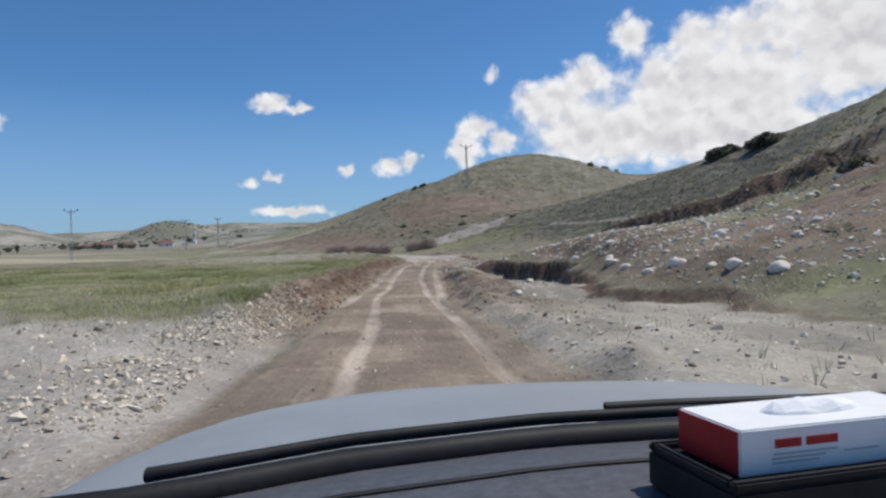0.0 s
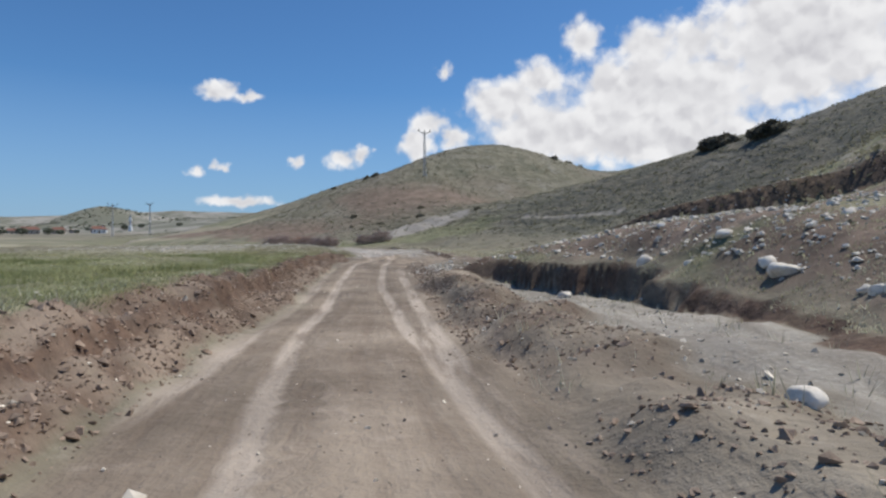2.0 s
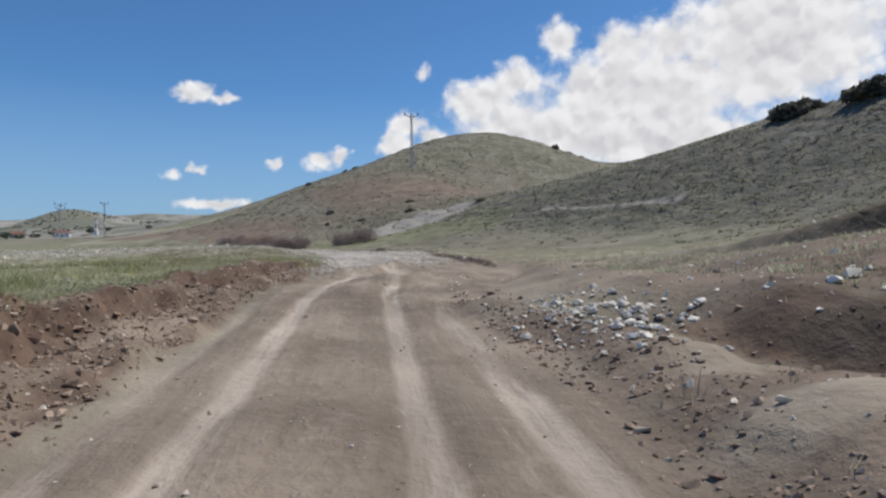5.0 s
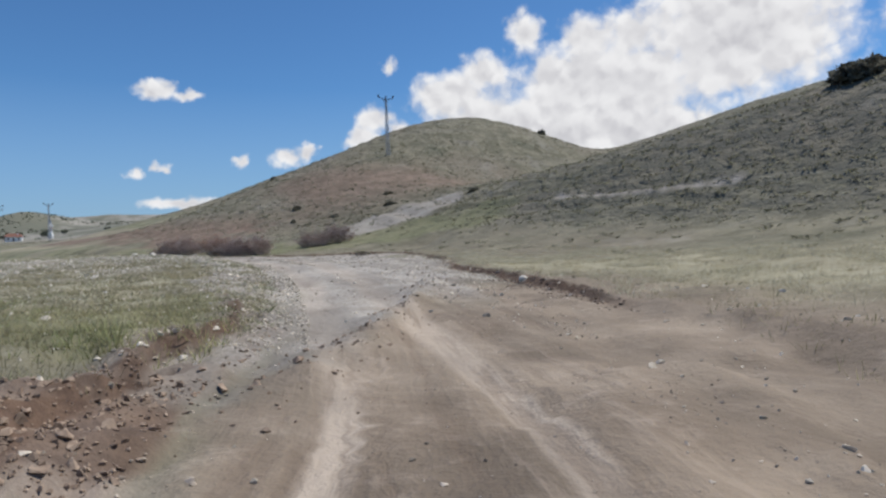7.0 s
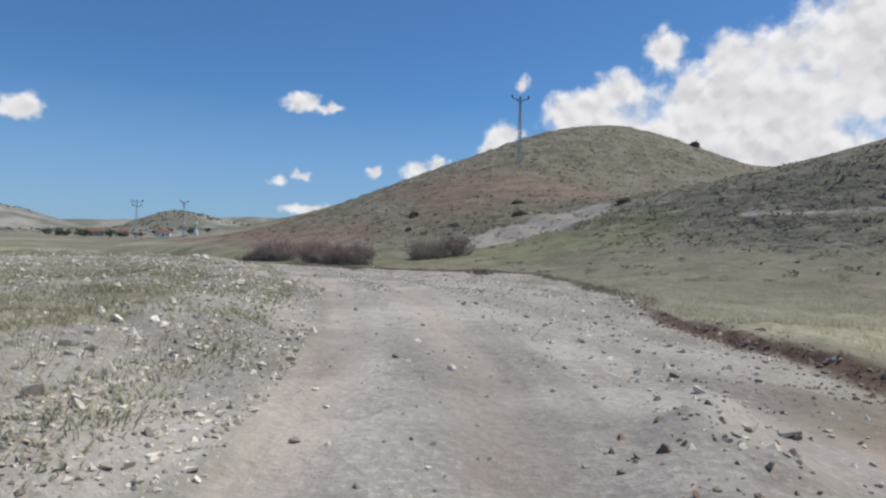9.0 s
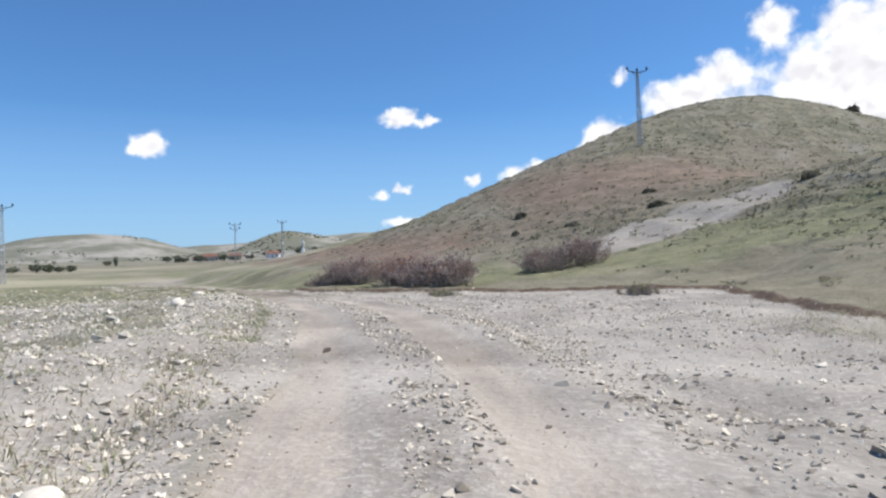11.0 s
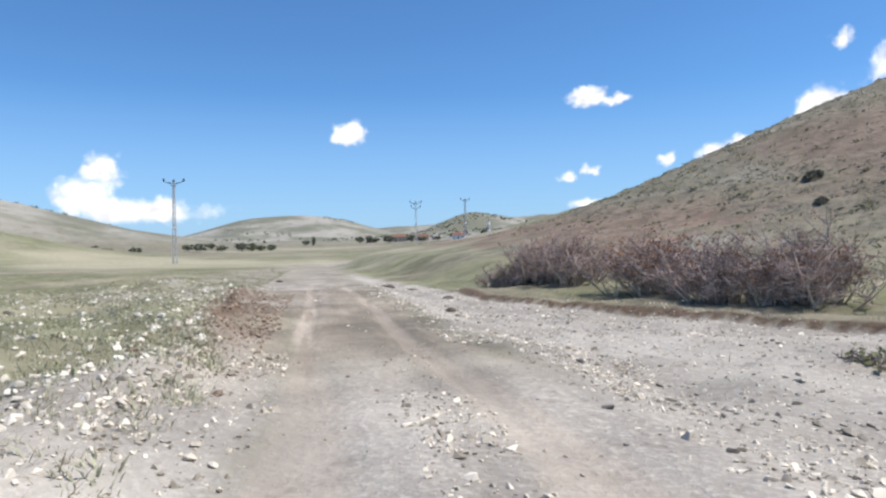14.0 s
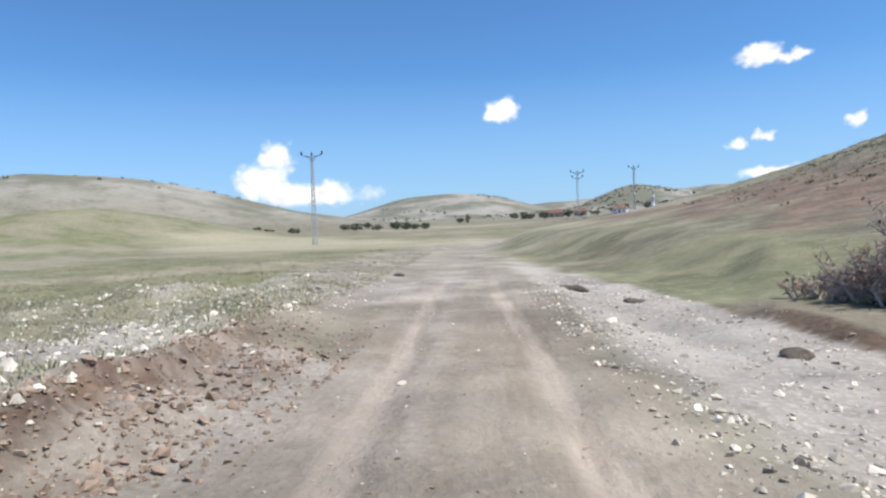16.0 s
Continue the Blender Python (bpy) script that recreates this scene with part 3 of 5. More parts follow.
    # cover
    brown = (1 - smooth(lefty + .55 * fbm(x, y, 1.1, 63, 4), -.55, .2) * smooth(s, 44, 49)) * (1 - .95 * smooth(s, 55, 62)) + .55 * smooth(s, 93, 100) * (1 - .5 * smooth(s, 110, 125))
    grey = 1 - brown
    edge = .5 * fbm(x, y, 3.0, 61, 4)
    mask = {}
    body = np.clip(onroad + climb * .9 * smooth(s, 8, 14) * (1 - .6 * cutl), 0, 1)
    spoil = (n > 0) * smooth(nr, 1.6, 2.2) * (1 - smooth(nr, face - .2, face + .1)) * (s < 46)
    crest = 1 - smooth(nr, 3.3, 4.1)
    mask["dirt"] = np.clip(body * brown + .75 * spoil * crest * smooth(s, 8, 20) + (n > 1) * smooth(s, 40, 45) * (1 - smooth(s, 53 + 6 * smooth(nr, 2.6, 3.6), 57 + 7 * smooth(nr, 2.6, 3.6))) * (1 - smooth(nr, 5, 9)), 0, 1)
    apron = (n < -1.5) * (1 - smooth(s + 3.0 * edge + .25 * (n + 4), 10, 12.5)) * smooth(s, -55, -40) * (1 - smooth(-n, 24, 34))
    verge = (n < 0) * smooth(s, 50, 55) * (1 - smooth(s, 94, 98)) * smooth(nl, wl - .2, wl + .1) * (1 - smooth(nl + .8 * edge, wl + .15, wl + .6))
    stony = (n < -1.2) * smooth(s, 51, 56) * (1 - smooth(s, 112, 124)) * (1 - smooth(-n + 5 * edge, 12, 30))
    bedmask = stream * (1 - smooth(cross, -.1, .15)) * smooth(nr, 1.8, 2.6)
    mask["gravel"] = np.clip(body * grey + apron + .85 * verge + stony * by(s, 55, .06, 66, .3, 74, .8, 90, .85, 96, .3, 102, .08, 120, .1) * (.5 + smooth(edge, -.2, .3)) + bedmask + .7 * spoil * np.maximum(1 - smooth(s, 9, 21), 1 - crest)
                             + smooth(s, 104, 110) * (1 - smooth(s, 122, 130)) * (np.abs(n) < 6) * smooth(edge, -.25, .15) * (n < 0), 0, 1)
    field = (n < -2.6) * smooth(s + 3.0 * edge + .25 * (n + 4), 10.5, 13) * (1 - .6 * smooth(s, 40, 52) - .4 * smooth(s, 56, 66))
    strip = np.minimum(seg(x, y, -26, 121, -8, 109), seg(x, y, -8, 109, 9, 106))
    meadow = smooth(-x, 26, 40) * smooth(y, 100, 112) * (1 - smooth(r, 120, 200))
    worn_out = smooth(fbm(x * .7, y * 1.3, 5.0, 69, 4), -.05, .4) * by(s, 12, .5, 40, .7)
    field = field * (1 - .75 * worn_out)
    mask["green"] = np.clip(.7 * slope_green(x, y, n, nr, face, s) + field * .95 + stony * by(s, 55, .75, 66, .55, 74, .22, 90, .28, 98, .42) * smooth(fbm(x, y, 5.0, 65, 3) , -.35, .3) * (1 - verge) + smooth(6.5 - strip + 5 * edge, 0, 4) * .6 * (cross > 0) + .55 * meadow * smooth(fbm(x, y, 9.0, 71, 4), -.25, .3)
                            + .6 * np.exp(-((x + 146) / 30) ** 2 - ((y - 149) / 30) ** 2) + smooth(.9 - seg(x, y, -3.95, 59, -4.7, 55) + .5 * edge, 0, .5) + .38 * (n < -2.0) * smooth(s, 92, 97) * (1 - smooth(s, 112, 140)) * (1 - smooth(-n, 12, 30)) * (.45 + .55 * smooth(edge, -.25, .2)), 0, 1)
    led = (n > 0) * smooth(s, 50, 57) * (1 - smooth(s, 80, 90)) * smooth(nr, face + .2, face + 1.2) * (1 - smooth(nr, 10, 22)) * (1 - stream)
    farm = (1 - smooth(land, .8, 3.0)) * smooth(fbm(x * .4, y, 40.0, 81, 2), .0, .25) * smooth(-x, 30, 70) * smooth(y, 110, 140) * (1 - smooth(r, 350, 600))
    mask["straw"] = np.clip(.5 * worn_out * (n < -2.6) * smooth(s, 12, 15) * (1 - smooth(s, 46, 54)) + .55 * stony * (1 - smooth(s, 66, 76)) * (1 - verge) * smooth(-n, 1.8, 2.6) + .45 * stony * smooth(s, 90, 97) * smooth(fbm(x, y, 3.5, 73, 3), -.5, .3) + led * .95 + .75 * farm + .5 * meadow * smooth(-fbm(x, y, 9.0, 71, 4), -.1, .35) + .12 * smooth(fbm(x, y, 120.0, 83, 3), .0, .6) * smooth(r, 300, 600), 0, 1)
    slope = (n > 0) * smooth(s + .4 * nr, 14, 19) * smooth(nr, face, face + 2) * (1 - smooth(side / 14.5, -2.0, -.4)) * (1 - smooth(s, 40, 47)) * smooth(s, -60, -30)
    brow = smooth(fbm(x, y, 30.0, 91, 4), -.05, .45) * np.exp(-((x - 2) / 45) ** 2 - ((y - 146) / 18) ** 2)
    plough = smooth(10 - np.minimum(seg(x, y, -19, 133, -37, 158), seg(x, y, -25, 141, -48, 172)) + 6 * edge, 0, 5)
    mask["red"] = np.clip(cutl * by(s, 80, .9, 92, .45) + .9 * slope * (1 - .7 * slope_green(x, y, n, nr, face, s)) + .85 * brow * (1 - smooth(land, 11, 16)) + .9 * plough * (1 - smooth(land, 3.0, 6.5)), 0, 1)
    patch = np.minimum(seg(x, y, -.6, 115.5, 8.2, 117.5), seg(x, y, .5, 118, 7, 118.5))
    mask["gravel"] = np.clip(mask["gravel"] + .85 * smooth(3.6 - patch + 1.2 * edge, 0, .8) + .95 * smooth(.6 - np.minimum(seg(x, y, 16.9, 100.9, 19.6, 94.6), seg(x, y, 19.6, 94.6, 25, 87.2)), 0, .5), 0, 1)
    mask["gravel"] = np.clip(mask["gravel"] + .8 * (n > 2) * smooth(s, 56, 60) * (1 - stream) * (1 - smooth(nr, face - .2, face)) * (1 - mask["dirt"]), 0, 1)
    mask["gravel"] = np.clip(mask["gravel"] + .95 * smooth(2.0 - seg(x, y, TONGUE[0], TONGUE[1], TONGUE[2], TONGUE[3]) + edge, 0, .7), 0, 1)
    # rises with distance: limestone tone together with painted haze
    mask["lime_haze"] = smooth(r, 260, 480) * smooth(land, 3, 9)
    # clay of the cuts, also painting shade into hollows, scarp and ledge faces
    mask["cut"] = np.clip((n < 0) * (.95 * lip_shade + by(s, 80, .75, 92, .4) * cutl * smooth(fbm(x, y, .5, 95, 3), -.3, .3)) + (n > 0) * (1 - smooth(s, 37, 41)) * smooth(nr, face - .1, face + .05) * (1 - smooth(nr, face + steep, face + steep + .15)) * (s < 47) * smooth(s, 8, 12) * (.7 + .3 * smooth(fbm(x, y, 2.5, 15, 3), -.35, .2))
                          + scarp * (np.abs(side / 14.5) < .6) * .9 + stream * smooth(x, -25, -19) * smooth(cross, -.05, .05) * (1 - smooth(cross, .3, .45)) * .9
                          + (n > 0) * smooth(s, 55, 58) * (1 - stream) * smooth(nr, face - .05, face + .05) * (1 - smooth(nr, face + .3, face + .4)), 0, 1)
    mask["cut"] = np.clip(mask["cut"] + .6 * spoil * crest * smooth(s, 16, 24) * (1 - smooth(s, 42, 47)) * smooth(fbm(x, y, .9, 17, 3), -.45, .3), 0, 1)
    brim = (n < 0) * smooth(s, 6, 9) * (1 - smooth(s, 15, 20)) * smooth(nl, wl + bl * .15, wl + bl * .5) * (1 - smooth(nl, wl + bl + .3, wl + bl + .6))
    mask["gravel"] = np.clip(mask["gravel"] + .9 * brim * smooth(edge, -.4, 0), 0, 1)
    mask["rut"] = np.clip(onroad * by(s, 48, 1, 55, .75, 70, .8, 76, 1, 98, 1) * (.6 + .4 * brown), 0, 1)
    mask["wheel"] = np.minimum.reduce([np.abs(d_main), np.abs(d_left) + 4 * (1 - on_left), np.abs(d_right) + 4 * (1 - on_right), 0 * n + 4])
    mask["across"], mask["along"] = np.clip(n, -8, 8), np.clip(s, -60, 180)
    mask["tread"] = np.clip(onroad * (.35 + .65 * brown) + .5 * spoil * (s > 10), 0, 1)
    # right hill: scrub mounds and the painted shade of its side
    mask["scrub_shade"] = smooth(x, 9, 17) * (1 - smooth(y, 100, 122)) * smooth(z, 1.6, 3.2) * smooth(y, 44, 52)
    mask["tuft"] = smooth(z, 1.0, 2.6) * (1 - .8 * mask["gravel"]) * (1 - .7 * mask["green"]) * (1 - .5 * mask["red"]) * (1 - mask["lime_haze"]) * (n > -200)
    mask["bank"] = np.clip(cutl + .5 * berm, 0, 1)
    flow = fbm(n * 2.2, s * .22, 1.0, 55, 4)
    mask["streak"] = np.clip(.5 + (.3 * flow * np.clip(onroad + spoil, 0, 1) + .35 * fbm(x, y, 1.3, 57, 3) * np.exp(-np.abs(n) / 30)), 0, 1)
    return z, mask


def spread(inner, step, out, grow=1.047):
    a = list(inner)
    d, q = step, a[-1]
    while q < out:
        d *= grow
        q += d
        a.append(q)
    d, q = step, a[0]
    head = []
    while q > -out:
        d *= grow
        q -= d
        head.append(q)
    return np.array(head[::-1] + a)


def stretch(*marks):
    """Places from mark to mark, each at its own step."""
    return np.concatenate([np.arange(a, b, d) for (a, d), (b, _) in zip(marks, marks[1:])])


GX = spread(stretch((-27, .16), (-21, .13), (-13, .16), (-6, .09), (-2.8, .15), (0, .12), (5.2, .17), (10, 0)), 0.17, 2600)
GY = spread(stretch((0, .18), (94, .13), (106, .18), (116, 0)), 0.18, 2600)
gx, gy = np.meshgrid(GX, GY)
gz, cover = terrain(gx, gy)


def sheet(name, x, y, z, masks, mat):
    rows, cols = x.shape
    me = bpy.data.meshes.new(name)
    me.vertices.add(rows * cols)
    me.vertices.foreach_set("co", np.stack([x, y, z], -1).astype(np.float32).ravel())
    i = np.arange(rows * cols).reshape(rows, cols)
    quads = np.stack([i[:-1, :-1], i[:-1, 1:], i[1:, 1:], i[1:, :-1]], -1).reshape(-1, 4).astype(np.int32)
    me.loops.add(quads.size)
    me.loops.foreach_set("vertex_index", quads.ravel())
    me.polygons.add(len(quads))
    me.polygons.foreach_set("loop_start", np.arange(0, quads.size, 4, dtype=np.int32))
    me.polygons.foreach_set("use_smooth", np.ones(len(quads), bool))
    me.update(calc_edges=True)
    for key, v in masks.items():
        me.attributes.new(key, 'FLOAT', 'POINT').data.foreach_set("value", v.astype(np.float32).ravel())
    me.materials.append(mat)
    return new(name, me)


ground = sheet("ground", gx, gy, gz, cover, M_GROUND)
tagged(ground, "dry olive hills and meadow with a rutted dirt track", "ground", kind="structure")


def height(x, y):
    """The level of the sheet under a point, between its corners."""
    x, y = np.asarray(x, float), np.asarray(y, float)
    i, j = np.clip(np.searchsorted(GX, x) - 1, 0, len(GX) - 2), np.clip(np.searchsorted(GY, y) - 1, 0, len(GY) - 2)
    u, v = (x - GX[i]) / (GX[i + 1] - GX[i]), (y - GY[j]) / (GY[j + 1] - GY[j])
    return (gz[j, i] * (1 - u) + gz[j, i + 1] * u) * (1 - v) + (gz[j + 1, i] * (1 - u) + gz[j + 1, i + 1] * u) * v


def covered(key, x, y):
    i, j = np.clip(np.searchsorted(GX, x), 0, len(GX) - 1), np.clip(np.searchsorted(GY, y), 0, len(GY) - 1)
    return cover[key][j, i]

# ---- stones and growth, many small ones as one thing each ----
def heap(name, verts, faces, mat, smooth_on=False, kind="stuff", label="", category=""):
    me = bpy.data.meshes.new(name)
    me.vertices.add(len(verts))
    me.vertices.foreach_set("co", np.asarray(verts, np.float32).ravel())
    k = faces.shape[1]
    me.loops.add(faces.size)
    me.loops.foreach_set("vertex_index", faces.astype(np.int32).ravel())
    me.polygons.add(len(faces))
    me.polygons.foreach_set("loop_start", np.arange(0, faces.size, k, dtype=np.int32))
    me.polygons.foreach_set("use_smooth", np.full(len(faces), smooth_on))
    me.update(calc_edges=True)
    me.materials.append(mat)
    ob = new(name, me)
    return tagged(ob, label, category, kind=kind) if label else ob


def blades(x, y, tall, wide, count, lean, seed, thin=.03, leaf=False):
    """Tufts of blades at points x, y: one triangle a blade, or a pointed leaf of two."""
    r = np.random.default_rng(seed)
    n = len(x)
    tall, wide = np.broadcast_to(tall, n), np.broadcast_to(wide, n)
    a = r.uniform(0, 2 * np.pi, (n, count))
    rad = wide[:, None] * r.uniform(0, 1, (n, count)) ** .7 * .5
    bx, by_ = x[:, None] + rad * np.cos(a), y[:, None] + rad * np.sin(a)
    bz = height(bx, by_) - .02
    h = tall[:, None] * r.uniform(.55, 1.1, (n, count))
    out = h * lean * r.uniform(.3, 1.2, (n, count))
    w = h * thin * r.uniform(.7, 1.3, (n, count))
    px, py = -np.sin(a), np.cos(a)
    base = np.stack([bx, by_, bz], -1)
    side = np.stack([px * w, py * w, 0 * w], -1)
    mid = base + np.stack([np.cos(a) * out * .35, np.sin(a) * out * .35, h * .6], -1)
    tip = base + np.stack([np.cos(a) * out, np.sin(a) * out, h], -1)
    if leaf:
        v = np.stack([base, mid + side, tip, mid - side], 2).reshape(-1, 3)
        return v, np.arange(n * count)[:, None] * 4 + [0, 1, 2, 3]
    v = np.stack([base - side, base + side, tip], 2).reshape(-1, 3)
    return v, np.arange(n * count)[:, None] * 3 + [0, 1, 2]


def rock_shape(seed, fine=1, flat_=.65):
    bm = bmesh.new()
    r = np.random.default_rng(900 + seed)
    for d in r.normal(0, 1, ((9, 16, 44)[fine], 3)):
        d = d / np.linalg.norm(d) * r.uniform(.42, .52)
        bm.verts.new((d[0], d[1] * .8, max(d[2] * flat_ * 1.25, -.3 * flat_)))
    hull = bmesh.ops.convex_hull(bm, input=bm.verts)
    bmesh.ops.delete(bm, geom=[g for g in hull["geom_interior"] if isinstance(g, bmesh.types.BMVert)], context='VERTS')
    bm.verts.index_update()
    v = np.array([p.co for p in bm.verts])
    f = np.array([[q.index for q in fc.verts] for fc in bm.faces])
    bm.free()
    return v, f


ROCKS = [rock_shape(k, 1, .5) for k in range(6)]
CRUMBS = [rock_shape(40 + k, 0, .6) for k in range(4)]


def strew(name, x, y, size, mat, label, category, seed, sink=.25, shapes=ROCKS):
    r = np.random.default_rng(seed)
    vs, fs, base = [], [], 0
    pick = r.integers(0, len(shapes), len(x))
    z = height(x, y)
    for k, (tv, tf) in enumerate(shapes):
        m = np.where(pick == k)[0]
        if not len(m):
            continue
        a = r.uniform(0, 2 * np.pi, len(m))
        c, s_ = np.cos(a), np.sin(a)
        v = tv[None] * size[m][:, None, None]
        w = np.stack([v[..., 0] * c[:, None] - v[..., 1] * s_[:, None], v[..., 0] * s_[:, None] + v[..., 1] * c[:, None], v[..., 2]], -1)
        w = w + np.stack([x[m], y[m], z[m] + size[m] * (.33 - sink)], -1)[:, None]
        vs.append(w.reshape(-1, 3))
        fs.append((tf[None] + (np.arange(len(m)) * len(tv))[:, None, None]).reshape(-1, 3) + base)
        base += len(m) * len(tv)
    return heap(name, np.concatenate(vs), np.concatenate(fs), mat, label=label, category=category)


def scatter(n, box, weight, seed):
    """Points in a box kept where weight(x, y), from 0 to 1, beats a throw."""
    r = np.random.default_rng(seed)
    x, y = r.uniform(box[0], box[1], n), r.uniform(box[2], box[3], n)
    keep = r.uniform(0, 1, n) < weight(x, y)
    return x[keep], y[keep]


def strip(n, s0, s1, n0, n1, weight, seed, power=2.0):
    """Points beside the track, thinning out away from it."""
    r = np.random.default_rng(seed)
    s, off = r.uniform(s0, s1, n), n0 + (n1 - n0) * r.uniform(0, 1, n) ** power
    tang = np.gradient(ROAD[:, :2], axis=0)
    tang /= np.linalg.norm(tang, axis=1)[:, None]
    tx, ty = np.interp(s, ROAD_S, tang[:, 0]), np.interp(s, ROAD_S, tang[:, 1])
    x, y = np.interp(s, ROAD_S, ROAD[:, 0]) + off * ty, np.interp(s, ROAD_S, ROAD[:, 1]) - off * tx
    keep = r.uniform(0, 1, n) < weight(x, y)
    return x[keep], y[keep]


def off_road(x, y):
    s, n, _ = beside(x, y, ROAD, ROAD_S)
    return (n < -by(s, -60, 2.4, 8, 2.6, 14, 2.75, 46, 2.6, 52, 1.9, 56, 1.35, 74, 1.35, 96, 1.4, 99, 1.95, 110, 2.7)) | (n > by(s, -60, 7.5, 13, 6.6, 27, 5.4, 40, 3.2, 48, 3.6, 54, 5.2, 68, 5.8, 90, 4, 240, 4)), s, n


# field grass
def w_field(x, y):
    ok, s, n = off_road(x, y)
    return ok * by(s, 60, 1, 72, .3, 94, .3, 100, .5) * covered("green", x, y) * (1 - .75 * covered("gravel", x, y))


bits = [strip(75000, 8, 50, -2.4, -34, w_field, 101, 2.0), strip(36000, 50, 130, -1.6, -34, w_field, 141, 2.0), strip(16000, 108, 165, -2.5, -42, w_field, 163, 1.3), strip(14000, 52, 78, -1.5, -9, w_field, 191, 1.5), scatter(26000, (-26, 22, 96, 124), w_field, 151)]
x, y = np.concatenate([b[0] for b in bits]), np.concatenate([b[1] for b in bits])
tuft = .75 + .9 * smooth(fbm(x, y, 3.5, 141, 3), -.2, .5)
v, f = blades(x, y, RNG.uniform(.06, .17, len(x)) * tuft * by(y, 48, 1, 60, .7, 70, .55), .3, 8, 1.2, 102, .05)
heap("meadow_grass", v, f, M_GRASS, label="short green spring grass of the meadow", category="grass")


def w_dry(x, y):
    ok, s, n = off_road(x, y)
    k = .22 + .9 * covered("straw", x, y) + .3 * (s > 50)
    f = face_at(s)
    return ok * (1 - (n > f - .4) * (n < f + 1.2) * (s < 47)) * np.clip(k + .5 * (s > 46) * (n < 0), 0, 1.3) * (1 - .8 * covered("gravel", x, y)) * (1 - .7 * covered("red", x, y))


bits = [strip(38000, 46, 130, -1.6, -34, w_dry, 103, 2.0), strip(16000, 108, 165, -2.5, -42, w_dry, 165, 1.3), strip(14000, 52, 78, -1.5, -9, w_dry, 193, 1.5), strip(40000, 4, 110, 2.5, 30, w_dry, 153, 1.6), strip(12000, 8, 46, -2.4, -30, w_dry, 155, 1.8)]
x, y = np.concatenate([b[0] for b in bits]), np.concatenate([b[1] for b in bits])
v, f = blades(x, y, RNG.uniform(.04, .15, len(x)), .36, 7, 1.3, 104, .045)
heap("dry_grass", v, f, M_DRY, label="dry straw-coloured grass beside the track", category="grass")


def w_tall(x, y):
    s, n, _ = beside(x, y, ROAD, ROAD_S)
    f = face_at(s)
    return (n > f + .5) * (n < 18) * smooth(s, 52, 58) * (1 - smooth(s, 76, 84)) * .95 * (x < 14)


x, y = scatter(60000, (-6, 15, 48, 100), w_tall, 121)
v, f = blades(x, y, RNG.uniform(.05, .17, len(x)) * (.6 + .8 * smooth(fbm(x, y, 2.2, 143, 3), -.3, .5)), .45, 8, 1.8, 122, .03)
heap("tall_straw", v, f, M_PALE, label="tall pale straw on the meadow ledge", category="grass")


def w_weed(x, y):
    s, n, _ = beside(x, y, ROAD, ROAD_S)
    k = np.exp(-((s + .25 * (n + 4) - 11.5) / 2.2) ** 2) * (n < -2.4) * np.exp(-(-n - 3) / 6)
    return np.clip(k + .5 * (n < -2.5) * (n > -4.2) * smooth(s, 9, 12) * (1 - smooth(s, 18, 24)) + .10 * (n > 2.2) * (n < face_at(s)) * (s > 4) * (s < 36), 0, 1)


x, y = scatter(22000, (-20, 8, 3, 40), w_weed, 123)
v, f = blades(x, y, RNG.uniform(.08, .24, len(x)), .3, 8, .9, 124, .035)
heap("pale_weeds", v, f, M_PALE, label="pale grey-green weeds along the field edge", category="weeds")


# thorny tussocks of the slopes
def w_slope(x, y):
    _, s, n = off_road(x, y)
    d = np.hypot(x + 3, y - 55)
    k = np.maximum(smooth(height(x, y), 1.2, 3.5), .15 * (n > 9))
    return ((n < -6) | (n > by(s, 44, 9, 54, 14, 80, 16))) * k * (1 - covered("straw", x, y)) * (1 - .85 * covered("gravel", x, y)) * (1 - .75 * covered("red", x, y)) * (1 - .8 * covered("green", x, y)) * np.clip(60 / d, .12, 1)


x, y = scatter(100000, (-90, 130, 0, 260), w_slope, 105)
big = RNG.uniform(.3, .95, len(x))
v, f = blades(x, y, .24 * big, .8 * big, 6, 1.9, 106, .44, True)
heap("thorny_tussocks", v, f, M_TUSSOCK, label="low grey-green thorny tussocks on the hillsides", category="shrubs")


# pebbles and stones
def w_peb(x, y):
    s, n, _ = beside(x, y, ROAD, ROAD_S)
    road = (np.abs(n) < 2.0)
    k = covered("gravel", x, y) * (.05 + .95 * ~road) + .35 * covered("cut", x, y) + .22 * covered("dirt", x, y) * ~road + .015 * road
    f = face_at(s)
    return k * np.exp(-(np.abs(n) / 14) ** 1.5) * (1 - (n > f - .5) * (n < f + 1.6) * (s < 47) * (s > 9))


x, y = scatter(130000, (-30, 14, -1, 120), w_peb, 107)
strew("pebbles", x, y, RNG.lognormal(-3.1, .5, len(x)).clip(.025, .2), M_PEBBLE, "grey and white pebbles on bare gravel", "pebbles", 108, shapes=CRUMBS)


def w_stone(x, y):
    ok, s, n = off_road(x, y)
    k = np.where(n < 0, by(s, 52, .1, 58, .35, 68, .5, 76, 1.3) * (1 - smooth(s, 112, 122)) + .5 * (1 - smooth(s, 8, 14)) + .06, 1.3 * covered("red", x, y) * (y < 46) + .3 * covered("gravel", x, y) + .05)
    return ok * k * np.exp(-(np.abs(n) / 16) ** 2)


bits = [strip(32000, 50, 128, -1.7, -26, w_stone, 109, 1.5), strip(5000, 2, 50, -2.3, -25, w_stone, 157, 1.5), strip(6000, 2, 110, 4, 22, w_stone, 159, 1.3)]
x, y = np.concatenate([b[0] for b in bits]), np.concatenate([b[1] for b in bits])
